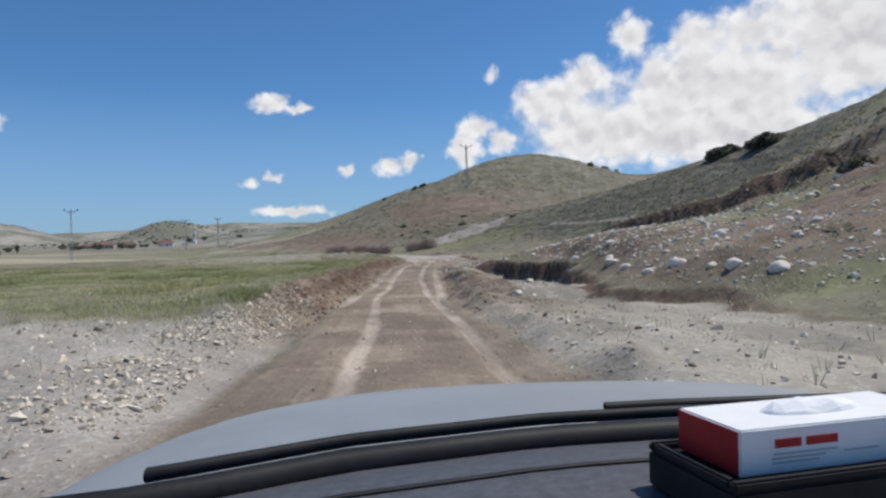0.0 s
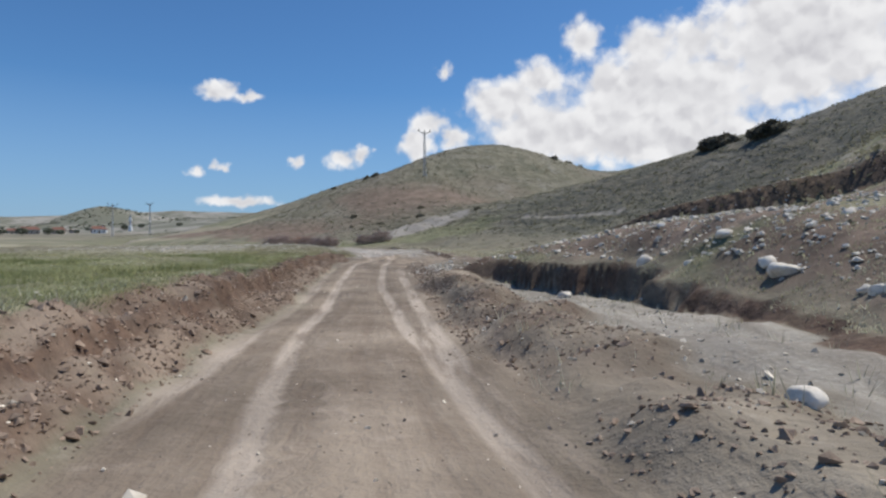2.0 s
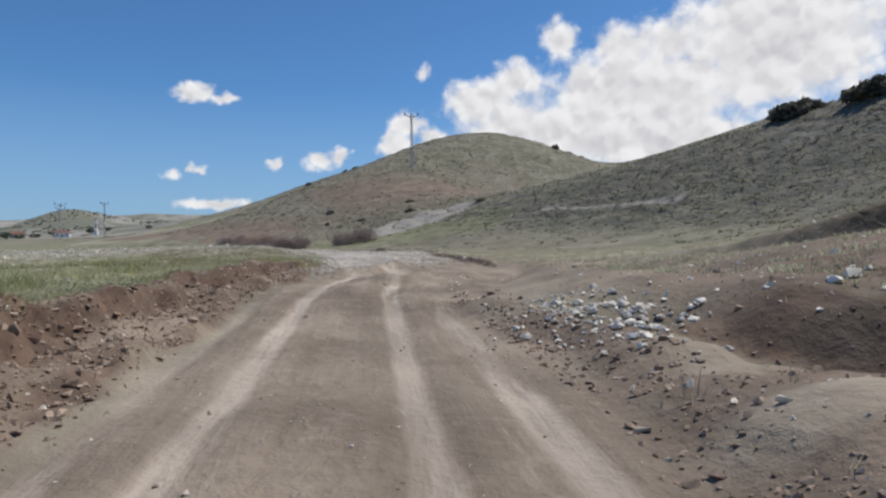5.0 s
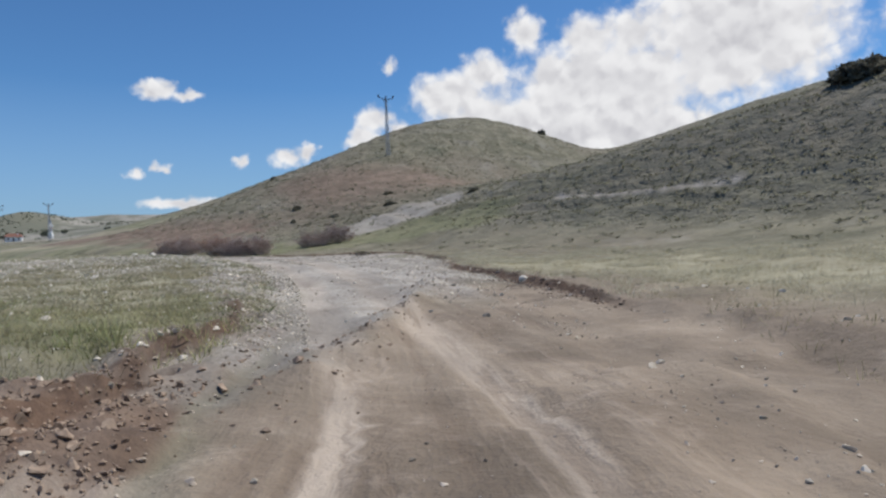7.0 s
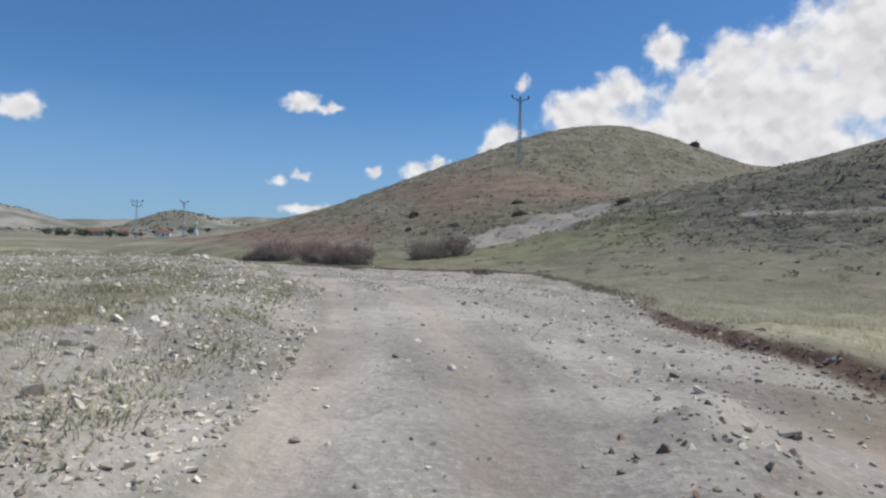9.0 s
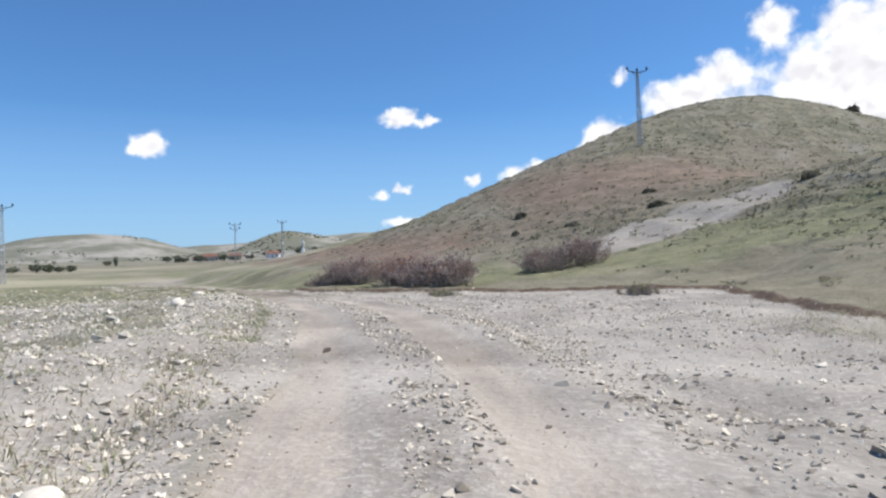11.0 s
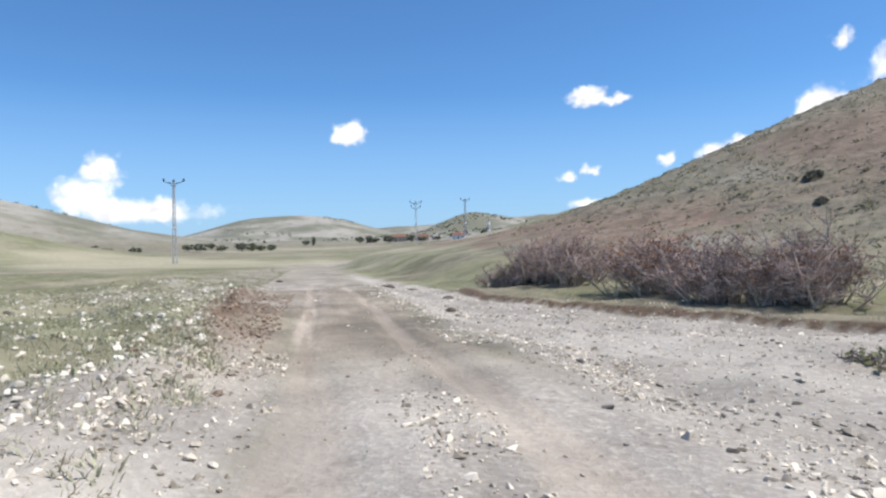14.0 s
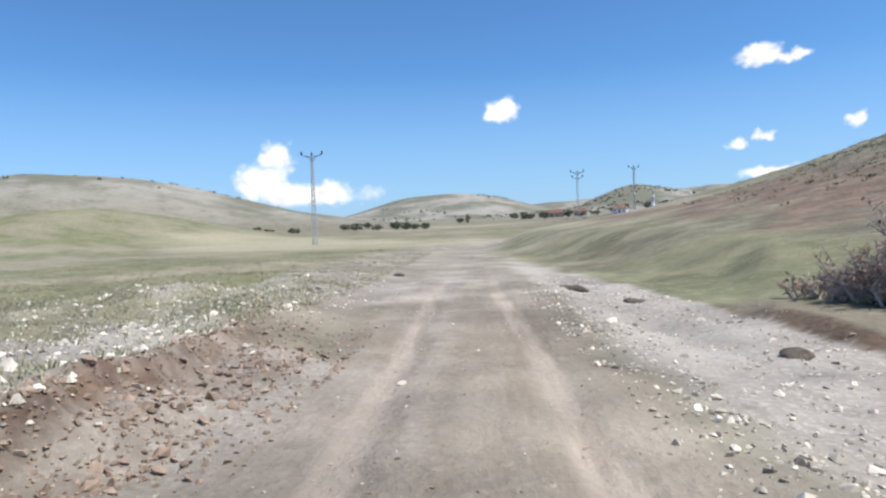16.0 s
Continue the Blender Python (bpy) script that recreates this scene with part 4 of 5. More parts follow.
strew("field_stones", x, y, RNG.lognormal(-2.85, .5, len(x)).clip(.03, .24), M_STONE, "pale limestone cobbles lying in dry grass", "stones", 110, shapes=CRUMBS)



# white stones that stand out of the meadow
def w_white(x, y):
    s, n, _ = beside(x, y, ROAD, ROAD_S)
    return smooth(fbm(x, y, 2.0, 185, 3), -.4, .3) * (1 - .75 * smooth(s, 93, 100))


x, y = strip(9000, 66, 130, -2.3, -24, w_white, 187, 1.35)
strew("white_stones", x, y, RNG.lognormal(-2.7, .42, len(x)).clip(.04, .24), M_STONE, "white stones standing out of low weeds", "stones", 188, .15)


# crumbs and grit that the wheels leave between their tracks
def w_crumb(x, y):
    s, n, _ = beside(x, y, ROAD, ROAD_S)
    mid = np.exp(-((n - by(s, 60, .3, 78, .8, 94, .75, 100, .3)) / .3) ** 2) * (.35 + 2.2 * smooth(s, 72, 77) * (1 - smooth(s, 94, 100)))
    rim = np.exp(-((n + by(s, 0, 1.9, 44, 2.0, 56, 1.25, 96, 1.15, 100, 1.5, 112, 1.9)) / .35) ** 2) + np.exp(-((n - by(s, 0, 1.9, 50, 2.2, 58, 3.7, 66, 3.6, 76, 2.9, 92, 2.9, 98, 2.0)) / .4) ** 2)
    return np.clip((.5 * mid + .9 * rim) * smooth(fbm(x, y, 1.2, 145, 3), -.5, .3) + (.05 + .3 * smooth(fbm(x, y, .8, 146, 3), .15, .5)) * (np.abs(n) < 2), 0, 1)


x, y = scatter(230000, (-30, 7, 2, 118), w_crumb, 113)
strew("road_crumbs", x, y, RNG.lognormal(-3.7, .4, len(x)).clip(.015, .08), M_CRUMB, "crumbs of dry earth and grit on the track", "grit", 114, shapes=CRUMBS)


# stones that the wheels push aside
def w_verge(x, y):
    return .25 + .75 * smooth(fbm(x, y, .9, 175, 3), -.3, .3)


bits = [strip(13000, 53, 98, -.75, -1.95, w_verge, 177, 1.0), strip(4500, 72, 95, .35, 1.1, w_verge, 179, 1.0), strip(9000, 5, 18, -1.9, -3.2, w_verge, 199, 1.0), strip(9000, 72, 100, 2.3, 3.8, w_verge, 181, 1.0), strip(3500, 98, 120, 1.5, 2.4, w_verge, 183, 1.0), strip(10000, 72, 108, 2.4, 9, w_verge, 189, 1.2)]
x, y = np.concatenate([b[0] for b in bits]), np.concatenate([b[1] for b in bits])
strew("verge_stones", x, y, RNG.lognormal(-3.35, .5, len(x)).clip(.018, .13), M_PEBBLE, "loose stones pushed aside along the gravel track", "stones", 184, shapes=CRUMBS)


# small cream stones of the spoil slope
def w_slope_stone(x, y):
    s, n, _ = beside(x, y, ROAD, ROAD_S)
    return (n > face_at(s) + 1.4) * smooth(fbm(x, y, 5.0, 147, 3), -.4, .4) * (1 - smooth(s, 40, 48)) * np.exp(-((n - 6) / 9) ** 2)


x, y = scatter(15000, (2, 22, 8, 48), w_slope_stone, 115)
strew("slope_stones", x, y, RNG.lognormal(-2.3, .5, len(x)).clip(.04, .3), M_STONE, "cream stones strewn over the reddish slope", "stones", 116)


# a heap of pale rubble where the ditch ends
x, y = RNG.normal(1.2, .45, 420), RNG.normal(39.4, .8, 420)
strew("rubble_heap", x, y, RNG.lognormal(-2.75, .45, len(x)).clip(.03, .2), M_STONE, "pale rubble tipped beside the end of the ditch", "stones", 118, .1)


# grey-green weeds of the stony meadow and the bank tops
def w_mead(x, y):
    ok, s, n = off_road(x, y)
    left = (n < 0) * ok * smooth(s, 52, 57) * (1 - smooth(s, 150, 165)) * by(s, 55, .45, 74, .35, 90, .4, 97, 1, 114, .9)
    top = (n < -2.75) * (n > -3.4) * smooth(s, 11, 15) * (1 - smooth(s, 44, 50)) * .5
    red = .9 * (n > face_at(s) + .5) * (1 - smooth(s, 42, 50)) * np.exp(-((n - 6) / 8) ** 2)
    return np.clip((left + top + red) * (.25 + .75 * smooth(fbm(x, y, 1.6, 149, 3), -.2, .35)), 0, 1)


bits = [strip(56000, 52, 128, -1.4, -30, w_mead, 117, 2.2), strip(9000, 10, 50, -2.6, -3.4, w_mead, 127, 1.0), strip(26000, 104, 165, -2.5, -42, w_mead, 161, 1.4), strip(26000, 6, 50, 5, 20, w_mead, 137, 1.3)]
x, y = np.concatenate([b[0] for b in bits]), np.concatenate([b[1] for b in bits])
v, f = blades(x, y, RNG.uniform(.035, .11, len(x)), .34, 6, 1.3, 118, .1, True)
heap("meadow_weeds", v, f, M_WEED, label="low grey-green leafy weeds among stones", category="weeds")

# clods on the cut banks
def w_clod(x, y):
    s, n, _ = beside(x, y, ROAD, ROAD_S)
    foot = (n < -1.1) * (n > -2.6) * (smooth(s, 11, 15) * (1 - smooth(s, 46, 50)) * (n < -1.4) + smooth(s, 94, 99) * (1 - smooth(s, 110, 114)))
    spoil = (n > 1.9) * (n < np.minimum(face_at(s), 3.9)) * smooth(s, 4, 10) * (1 - smooth(s, 44, 48))
    f = face_at(s)
    wall = .7 * smooth(s, 55, 58) * (1 - smooth(s, 70, 76)) * np.exp(-((n - f - .1) / .4) ** 2)
    return (1 - .6 * (n > f - .3) * (n < f + 1.6) * (s < 47)) * np.clip(wall + .6 * covered("cut", x, y) + .9 * covered("bank", x, y) + .3 * foot + .8 * spoil * smooth(fbm(x, y, 1.3, 195, 3), -.5, .3), 0, 1)


bits = [strip(16000, 10, 51, -1.45, -2.75, w_clod, 111, 1.0), strip(7000, 49, 64, -1.5, 5, w_clod, 171, 1.0), strip(13000, 95, 115, -1.0, -2.9, w_clod, 167, 1.0), strip(9000, 52, 76, 3.4, 6, w_clod, 169, 1.0), strip(13000, 15, 47, 1.8, 4.8, w_clod, 197, 1.2), scatter(40000, (-30, 8, 8, 118), w_clod, 173)]
x, y = np.concatenate([b[0] for b in bits]), np.concatenate([b[1] for b in bits])
strew("earth_clods", x, y, RNG.lognormal(-3.3, .55, len(x)).clip(.02, .15), M_CLOD, "dark brown clods crumbling from the cut banks", "clods", 112, shapes=CRUMBS)


# scrub of the far hills
def w_far(x, y):
    d = np.hypot(x + 10, y - 70)
    return smooth(height(x, y), 5, 12) * smooth(d, 420, 600) * (1 - smooth(d, 850, 1000)) * smooth(fbm(x, y, 90.0, 131, 3), -.3, .4)


x, y = scatter(16000, (-800, 60, 120, 1000), w_far, 131)
v, f = blades(x, y, RNG.uniform(.7, 1.9, len(x)), 2.6, 8, .9, 132, .4)
heap("far_scrub", v, f, M_TREE, label="dark scrub dotted over the distant hills", category="shrubs")

# ---- things ----
def part(name, bm, mat, parent, label=""):
    me = bpy.data.meshes.new(name)
    bm.to_mesh(me)
    bm.free()
    me.materials.append(mat)
    ob = new(name, me)
    ob.parent = parent
    return tagged(ob, label) if label else ob


def part_np(name, v, f, mat, parent, label="", smooth_on=False):
    ob = heap(name, v, f, mat, smooth_on)
    ob.parent = parent
    return tagged(ob, label) if label else ob


def empty(name, m, label, category, group=""):
    ob = new(name)
    ob.matrix_world = m
    return tagged(ob, label, category, group)


def ground_at(x, y):
    return float(height(np.array([x]), np.array([y]))[0])


def box(bm, sx, sy, sz, x=0.0, y=0.0, z=0.0, rz=0.0, bevel=0.0):
    made = bmesh.ops.create_cube(bm, size=1, matrix=pose(x, y, z, 0, 0, rz) @ Matrix.Diagonal((sx, sy, sz, 1)))
    if bevel:
        bmesh.ops.bevel(bm, geom=list({e for v in made["verts"] for e in v.link_edges}), offset=bevel, segments=2, affect='EDGES')


def bar(bm, a, b, wide):
    """A square steel section from a to b."""
    a, b = Vector(a), Vector(b)
    d = b - a
    m = Matrix.Translation((a + b) / 2) @ d.to_track_quat("Z", "Y").to_matrix().to_4x4() @ Matrix.Diagonal((wide, wide, d.length, 1))
    bmesh.ops.create_cube(bm, size=1, matrix=m)


def lathe(bm, rings, sides=12, x=0.0, y=0.0):
    """A turned body from (radius, height) rings."""
    last = None
    for r, z in rings:
        ring = [bm.verts.new((x + r * math.cos(2 * math.pi * k / sides), y + r * math.sin(2 * math.pi * k / sides), z)) for k in range(sides)]
        if last:
            for k in range(sides):
                bm.faces.new((last[k], last[(k + 1) % sides], ring[(k + 1) % sides], ring[k]))
        else:
            bm.faces.new(ring[::-1])
        last = ring
    bm.faces.new(last)


# -- power poles --
def power_pole(x, y, tall, turn, lean=0.0, arms=1, label=""):
    top = empty("power_pole", pose(x, y, ground_at(x, y) - .1, 0, lean, turn), label, "pole", "power poles of the valley")

    def half(z):
        return .27 - .17 * z / tall

    for sx in (-1, 1):
        for sy in (-1, 1):
            bm = bmesh.new()
            bar(bm, (sx * half(0), sy * half(0), 0), (sx * half(tall), sy * half(tall), tall), .06)
            part("leg", bm, M_STEEL, top)
    bm = bmesh.new()
    steps = int(tall / .75)
    for k in range(steps):
        z0, z1 = k * tall / steps, (k + 1) * tall / steps
        a, b = half(z0), half(z1)
        q = 1 if k % 2 else -1
        for c in ((1, 0), (-1, 0), (0, 1), (0, -1)):
            if c[0]:
                bar(bm, (c[0] * a, -q * a, z0), (c[0] * b, q * b, z1), .035)
            else:
                bar(bm, (-q * a, c[1] * a, z0), (q * b, c[1] * b, z1), .035)
    part("bracing", bm, M_STEEL, top, "zigzag lattice bracing of galvanised angle steel")
    for level in range(arms):
        z = tall - .15 - 1.1 * level
        reach = 1.35 if level == 0 else 1.1
        bm = bmesh.new()
        bar(bm, (-reach, 0, z + .28), (-.1, 0, z), .1)
        bar(bm, (reach, 0, z + .28), (.1, 0, z), .1)
        bar(bm, (-reach * .55, 0, z + .12), (0, 0, z - .5), .05)
        bar(bm, (reach * .55, 0, z + .12), (0, 0, z - .5), .05)
        arm = part("crossarm", bm, M_IRON, top, "dark steel crossarm with raised ends")
        spots = ((-reach, z + .3), (reach, z + .3)) + (((0, tall),) if level == 0 else ())
        for px, pz in spots:
            bm = bmesh.new()
            lathe(bm, ((.05, 0), (.05, .06), (.15, .1), (.17, .17), (.09, .2), (.14, .24), (.15, .3), (.07, .34), (.09, .42), (.03, .46)), 10, px)
            ins = part("insulator", bm, M_GLAZE, arm, "dark brown porcelain insulator")
            ins.location.z = pz
    bm = bmesh.new()
    box(bm, .5, .04, .36, 0, -half(tall * .45) - .06, tall * .45)
    part("plate", bm, M_WHITE, top, "small pale warning plate")
    return top


power_pole(6.1, 158.2, 9.7, 20, -1.2, 1, "grey lattice power pole standing on the hillside")
power_pole(-86.3, 154.1, 11.6, 35, 0, 1, "grey lattice power pole in the valley field")
power_pole(-87.8, 226.8, 12.1 - ground_at(-87.8, 226.8), 30, 0, 2, "grey lattice power pole with two crossarms")
power_pole(-82.3, 243.1, 13.4 - ground_at(-82.3, 243.1), 60, 0, 1, "slim grey lattice power pole near the village")
power_pole(-250, 330, 9.5, 40, 0, 1, "distant lattice power pole among field trees")


# -- leafless thickets --
def rods(a, b, ra, rb, sides=3):
    """Tapered sticks between points a and b."""
    d = b - a
    d = d / np.maximum(np.linalg.norm(d, axis=1), 1e-6)[:, None]
    u = np.cross(d, np.where(np.abs(d[:, 2:]) > .9, [[1., 0, 0]], [[0, 0, 1.]]))
    u /= np.maximum(np.linalg.norm(u, axis=1), 1e-6)[:, None]
    w = np.cross(d, u)
    v = []
    for end, r in ((a, ra), (b, rb)):
        for k in range(sides):
            t = 2 * np.pi * k / sides
            v.append(end + (u * math.cos(t) + w * math.sin(t)) * np.broadcast_to(r, len(a))[:, None])
    v = np.stack(v, 1).reshape(-1, 3)
    i = np.arange(len(a))[:, None] * 2 * sides
    f = np.concatenate([i + [k, (k + 1) % sides, sides + (k + 1) % sides, sides + k] for k in range(sides)], 0)
    return v, f


def thicket(x, y, wide, deep, tall, turn, seed, leaf, label, stems=70, leafy=900, name="bare_bush", group="thickets by the stream bed", low=.5):
    r = np.random.default_rng(seed)
    top = empty(name, pose(x, y, ground_at(x, y) - .05, 0, 0, turn), label, "bush", group)
    n = stems
    base = np.stack([r.normal(0, wide * .2, n), r.normal(0, deep * .2, n), np.zeros(n)], -1)
    lean = r.normal(0, 1, (n, 3)) * [.45, .45, 0]
    out = base * [1.0 / wide, 1.0 / deep, 0] * 1.3
    dirv = lean + out + [0, 0, 1]
    dirv /= np.linalg.norm(dirv, axis=1)[:, None]
    length = tall * r.uniform(low, 1.0, n) * np.exp(-(base[:, 0] / wide) ** 2 - (base[:, 1] / deep) ** 2)
    k1 = base + dirv * length[:, None] * .5
    k2 = base + dirv * length[:, None] * .85 + r.normal(0, .10, (n, 3)) * tall
    v1, f1 = rods(base, k1, .028, .02)
    v2, f2 = rods(k1, k2, .02, .01)
    part_np("stem_frame", np.concatenate([v1, v2]), np.concatenate([f1, f2 + len(v1)]), M_BRANCH, top, "bare crooked grey branches")["kind"] = "stuff"
    m = 9
    at = r.uniform(.2, 1, (n, m))[..., None]
    src = np.where(at < .55, base[:, None] + (k1 - base)[:, None] * at / .55, k1[:, None] + (k2 - k1)[:, None] * (at - .55) / .45).reshape(-1, 3)
    tw = src + (r.normal(0, 1, (n * m, 3)) * [.26, .26, .16] + [0, 0, .13]) * tall * .62
    tw[:, 2] = np.maximum(tw[:, 2], .05)
    v3, f3 = rods(src, tw, .011, .005)
    q = 7
    at = r.uniform(.15, 1, (n * m, q))[..., None]
    s2 = (src[:, None] + (tw - src)[:, None] * at).reshape(-1, 3)
    t2 = s2 + (r.normal(0, 1, (n * m * q, 3)) * [.11, .11, .09] + [0, 0, .05]) * tall * .55
    t2[:, 2] = np.maximum(t2[:, 2], .04)
    v4, f4 = rods(s2, t2, .007, .004)
    part_np("twig_tangle", np.concatenate([v3, v4]), np.concatenate([f3, f4 + len(v3)]), M_TWIG, top, "dense tangle of fine purple-brown twigs")["kind"] = "stuff"
    if leafy:
        pick = r.integers(0, len(t2), leafy)
        pick = pick[t2[pick, 2] > tall * r.uniform(.15, .75, leafy)]
        c = t2[pick] + r.normal(0, .05, (len(pick), 3))
        a, b = r.normal(0, 1, (len(pick), 3)), r.normal(0, 1, (len(pick), 3))
        a *= (.05 * r.uniform(.6, 1.3, len(pick)) / np.linalg.norm(a, axis=1))[:, None]
        b *= (.03 / np.linalg.norm(b, axis=1))[:, None]
        v = np.stack([c - a, c + b, c + a, c - b], 1).reshape(-1, 3)
        f = np.arange(len(pick))[:, None] * 4 + [0, 1, 2, 3]
        part_np("foliage", v, f, leaf, top, "clusters of small withered leaves")
    return top


THICK = "leafless reddish-brown thicket on the bank of the stream bed"
thicket(-20.3, 112.7, 1.8, 1.5, .6, -35, 9, M_RUST, "low brown bramble at the edge of the stream bed", 40, 200)
thicket(-19.2, 112.2, 2.0, 1.6, 1.2, -35, 10, M_RUST, "low brown bramble at the edge of the stream bed", 50, 300)
thicket(-18.2, 112.5, 2.5, 2.1, 2.05, -30, 11, M_RUST, THICK, 70, 1200)
thicket(-16.8, 111.6, 2.5, 2.1, 2.15, -30, 12, M_RUST, THICK, 70, 1600)
thicket(-13.3, 107.9, 2.5, 2.1, 2.3, -25, 13, M_RUST, "dense bare thicket with rust-red withered tops", 85, 8000)
thicket(-11.2, 105.7, 2.2, 2.0, 1.95, -25, 20, M_RUST, "broad bare thicket with pale stems and rusty tops", 70, 900)
thicket(-9.6, 104.9, 2.5, 2.2, 2.2, -25, 14, M_RUST, "broad bare thicket with pale stems and rusty tops", 80, 1800)
thicket(-4.9, 108.6, 2.8, 2.2, 1.7, -20, 15, M_RUST, "bare brown thicket on green grass below the hill", 70, 900)
thicket(-2.6, 109.6, 3.0, 2.2, 2.1, -20, 16, M_RUST, "bare brown thicket on green grass below the hill", 75, 900)
def hill_shrub(x, y, wide, deep, tall, turn, seed, mat, label):
    """A low dome of small dense leaves over short stems."""
    r = np.random.default_rng(seed)
    top = empty("hill_shrub", pose(x, y, ground_at(x, y) - .25 * tall, 0, 0, turn), label, "bush", "shrubs on the hills")
    n = 14
    foot = r.normal(0, .16, (n, 3)) * [wide, deep, 0]
    tip = foot * 1.6 + np.stack([0 * foot[:, 0], 0 * foot[:, 0], tall * r.uniform(.6, .9, n)], -1)
    v, f = rods(foot, tip, .05, .02)
    part_np("stem_frame", v, f, M_BARK, top)["kind"] = "stuff"
    n = int(600 + 160 * wide * deep)
    c = r.normal(0, 1, (n, 3))
    c[:, 2] = np.abs(c[:, 2])
    c *= (r.uniform(.62, 1, n) ** .6 / np.linalg.norm(c, axis=1))[:, None]
    lump = 1 + .16 * np.sin(5 * c[:, 0] + seed) * np.cos(4.3 * c[:, 1] + 2 * seed) + .1 * np.sin(11 * c[:, 0] - 7 * c[:, 1])
    c = c * lump[:, None] * [wide * .5, deep * .5, tall]
    q = .03 * (wide + tall)
    e1, e2 = r.normal(0, q, (n, 3)), r.normal(0, q * .7, (n, 3))
    v = np.stack([c - e1, c + e2, c + e1, c - e2], 1).reshape(-1, 3)
    part_np("foliage", v, np.arange(n)[:, None] * 4 + [0, 1, 2, 3], mat, top, "dense small dull leaves")
    return top


hill_shrub(39.4, 91.6, 5.2, 3.4, 1.35, -35, 17, M_LEAF, "dark rounded shrub on the hill crest")
hill_shrub(41.5, 84.2, 5.0, 3.2, 1.3, -35, 18, M_LEAF, "dark rounded shrub on the hill crest")
for k, (sx, sy, sw, sh) in enumerate(((-8.9, 221, 3, 1.6), (-6.1, 223, 3.5, 1.8), (41.5, 185, 3.0, 1.6), (49, 200, 4.5, 2.3), (53, 201, 3.0, 1.8), (-7.9, 136.5, 2.2, .7), (-7.9, 128.8, 1.2, .6),
                                      (-2.9, 127, 2.2, .6), (3.9, 125.3, 2.4, .8), (4.3, 134.4, 1.8, .6), (12.5, 116.6, 2.0, .7), (-19, 220, 2.5, 1.3), (16, 25.5, 2.2, .7), (30, 62, 3.0, .8), (24, 30, 2.4, .7))):
    hill_shrub(sx, sy, sw * .75, sw * .6, sh * .75, 20 * k, 30 + k, M_SHRUB, "small dark shrub growing on the dry slope")
thicket(-0.8, 95.2, 1.6, 1.0, .5, 0, 63, M_GRASS, "green weed clump on stream gravel", 30, 700, "weed_clump", "weeds beside the track", .6)
thicket(-8.6, 97.4, 2.0, .8, .35, -30, 64, M_GRASS, "green weed clump on stream gravel", 40, 900, "weed_clump", "weeds beside the track", .6)


# -- boulders and soil blocks --
def boulder(x, y, size, seed, mat, name, label, category, group, sink=.2, flat_=.7):
    r = np.random.default_rng(700 + seed)
    bm = bmesh.new()
    bmesh.ops.create_icosphere(bm, subdivisions=3, radius=.5)
    cuts = r.normal(0, 1, (7, 3))
    cuts /= np.linalg.norm(cuts, axis=1)[:, None]
    depth = r.uniform(.30, .44, 7)
    axes = r.uniform(.8, 1.15, 3) * [1.1, .9, flat_]
    for v in bm.verts:
        p = np.array(v.co)
        for c, d in zip(cuts, depth):      # broken faces
            k = p @ c - d
            if k > 0:
                p = p - c * k * .85
        q = Vector(p)
        p = p * (1 + .09 * noise.noise(q * 4 + Vector((seed, 0, 0))) + .10 * noise.noise(q * 11 + Vector((0, seed, 0))))
        v.co = p * axes * size
    for f in bm.faces:
        f.smooth = True
    me = bpy.data.meshes.new(name)
    bm.to_mesh(me)
    bm.free()
    me.materials.append(mat)
    ob = new(name, me)
    ob.matrix_world = pose(x, y, ground_at(x, y) + size * (.33 * flat_ - sink * .5), 0, 0, 47 * seed)
    return tagged(ob, label, category, group)


BOULDERS = ((9.1, 21.5, .5), (9.9, 19.0, .55), (13.7, 24.3, .6), (14.2, 23.9, .5), (13.3, 24.0, .45), (5.9, 25.2, .55), (7.3, 32.6, .4), (6.0, 31.0, .35), (4.25, 22.0, .35), (4.5, 21.4, .42),
            (5.2, 16.9, .5), (5.8, 16.4, .55), (6.5, 14.8, .5), (6.2, 15.3, .35), (6.9, 13.6, .7), (7.3, 18.5, .35), (13.1, 37.6, .4), (6.2, 24.5, .75), (7.2, 28.6, .6), (5.8, 28.4, .4),
            (4.6, 20.9, .62), (5.0, 21.7, .45), (5.3, 21.3, .4), (4.8, 31.0, .75), (4.1, 31.6, .6), (7.8, 18.7, .6), (15, 25, .4), (15.8, 24.6, .5), (12.6, 25.4, .4), (10.5, 27, .35),
            (8.4, 25.8, .35), (11.5, 21.5, .4), (8.2, 15.3, .4), (9.4, 16.6, .45))
for k, (bx, by_, bs) in enumerate(BOULDERS):
    bs_, bn, _ = beside(np.array([bx]), np.array([by_]), ROAD, ROAD_S)
    brow_at = face_at(bs_)[0]
    if brow_at - .5 < bn[0] < brow_at + 1.3:    # keep clear of the crumbling edge
        bx += brow_at + 1.3 - bn[0]
    boulder(bx, by_, bs * .78, k, M_STONE, "boulder", "pale limestone boulder lying on the reddish slope", "boulder", "boulders on the spoil slope", .45)
for k, (bx, by_, bs) in enumerate(((-14.9, 88.9, .4), (1.9, 17.2, .24), (-1.7, 63.4, .12), (-5.9, 72.5, .25), (2.6, 61.5, .25), (-12.5, 84.0, .38), (-6.5, 47.3, .3))):
    boulder(bx, by_, bs, 60 + k, M_STONE, "boulder", "pale limestone rock beside the dirt track", "boulder", "rocks beside the track")
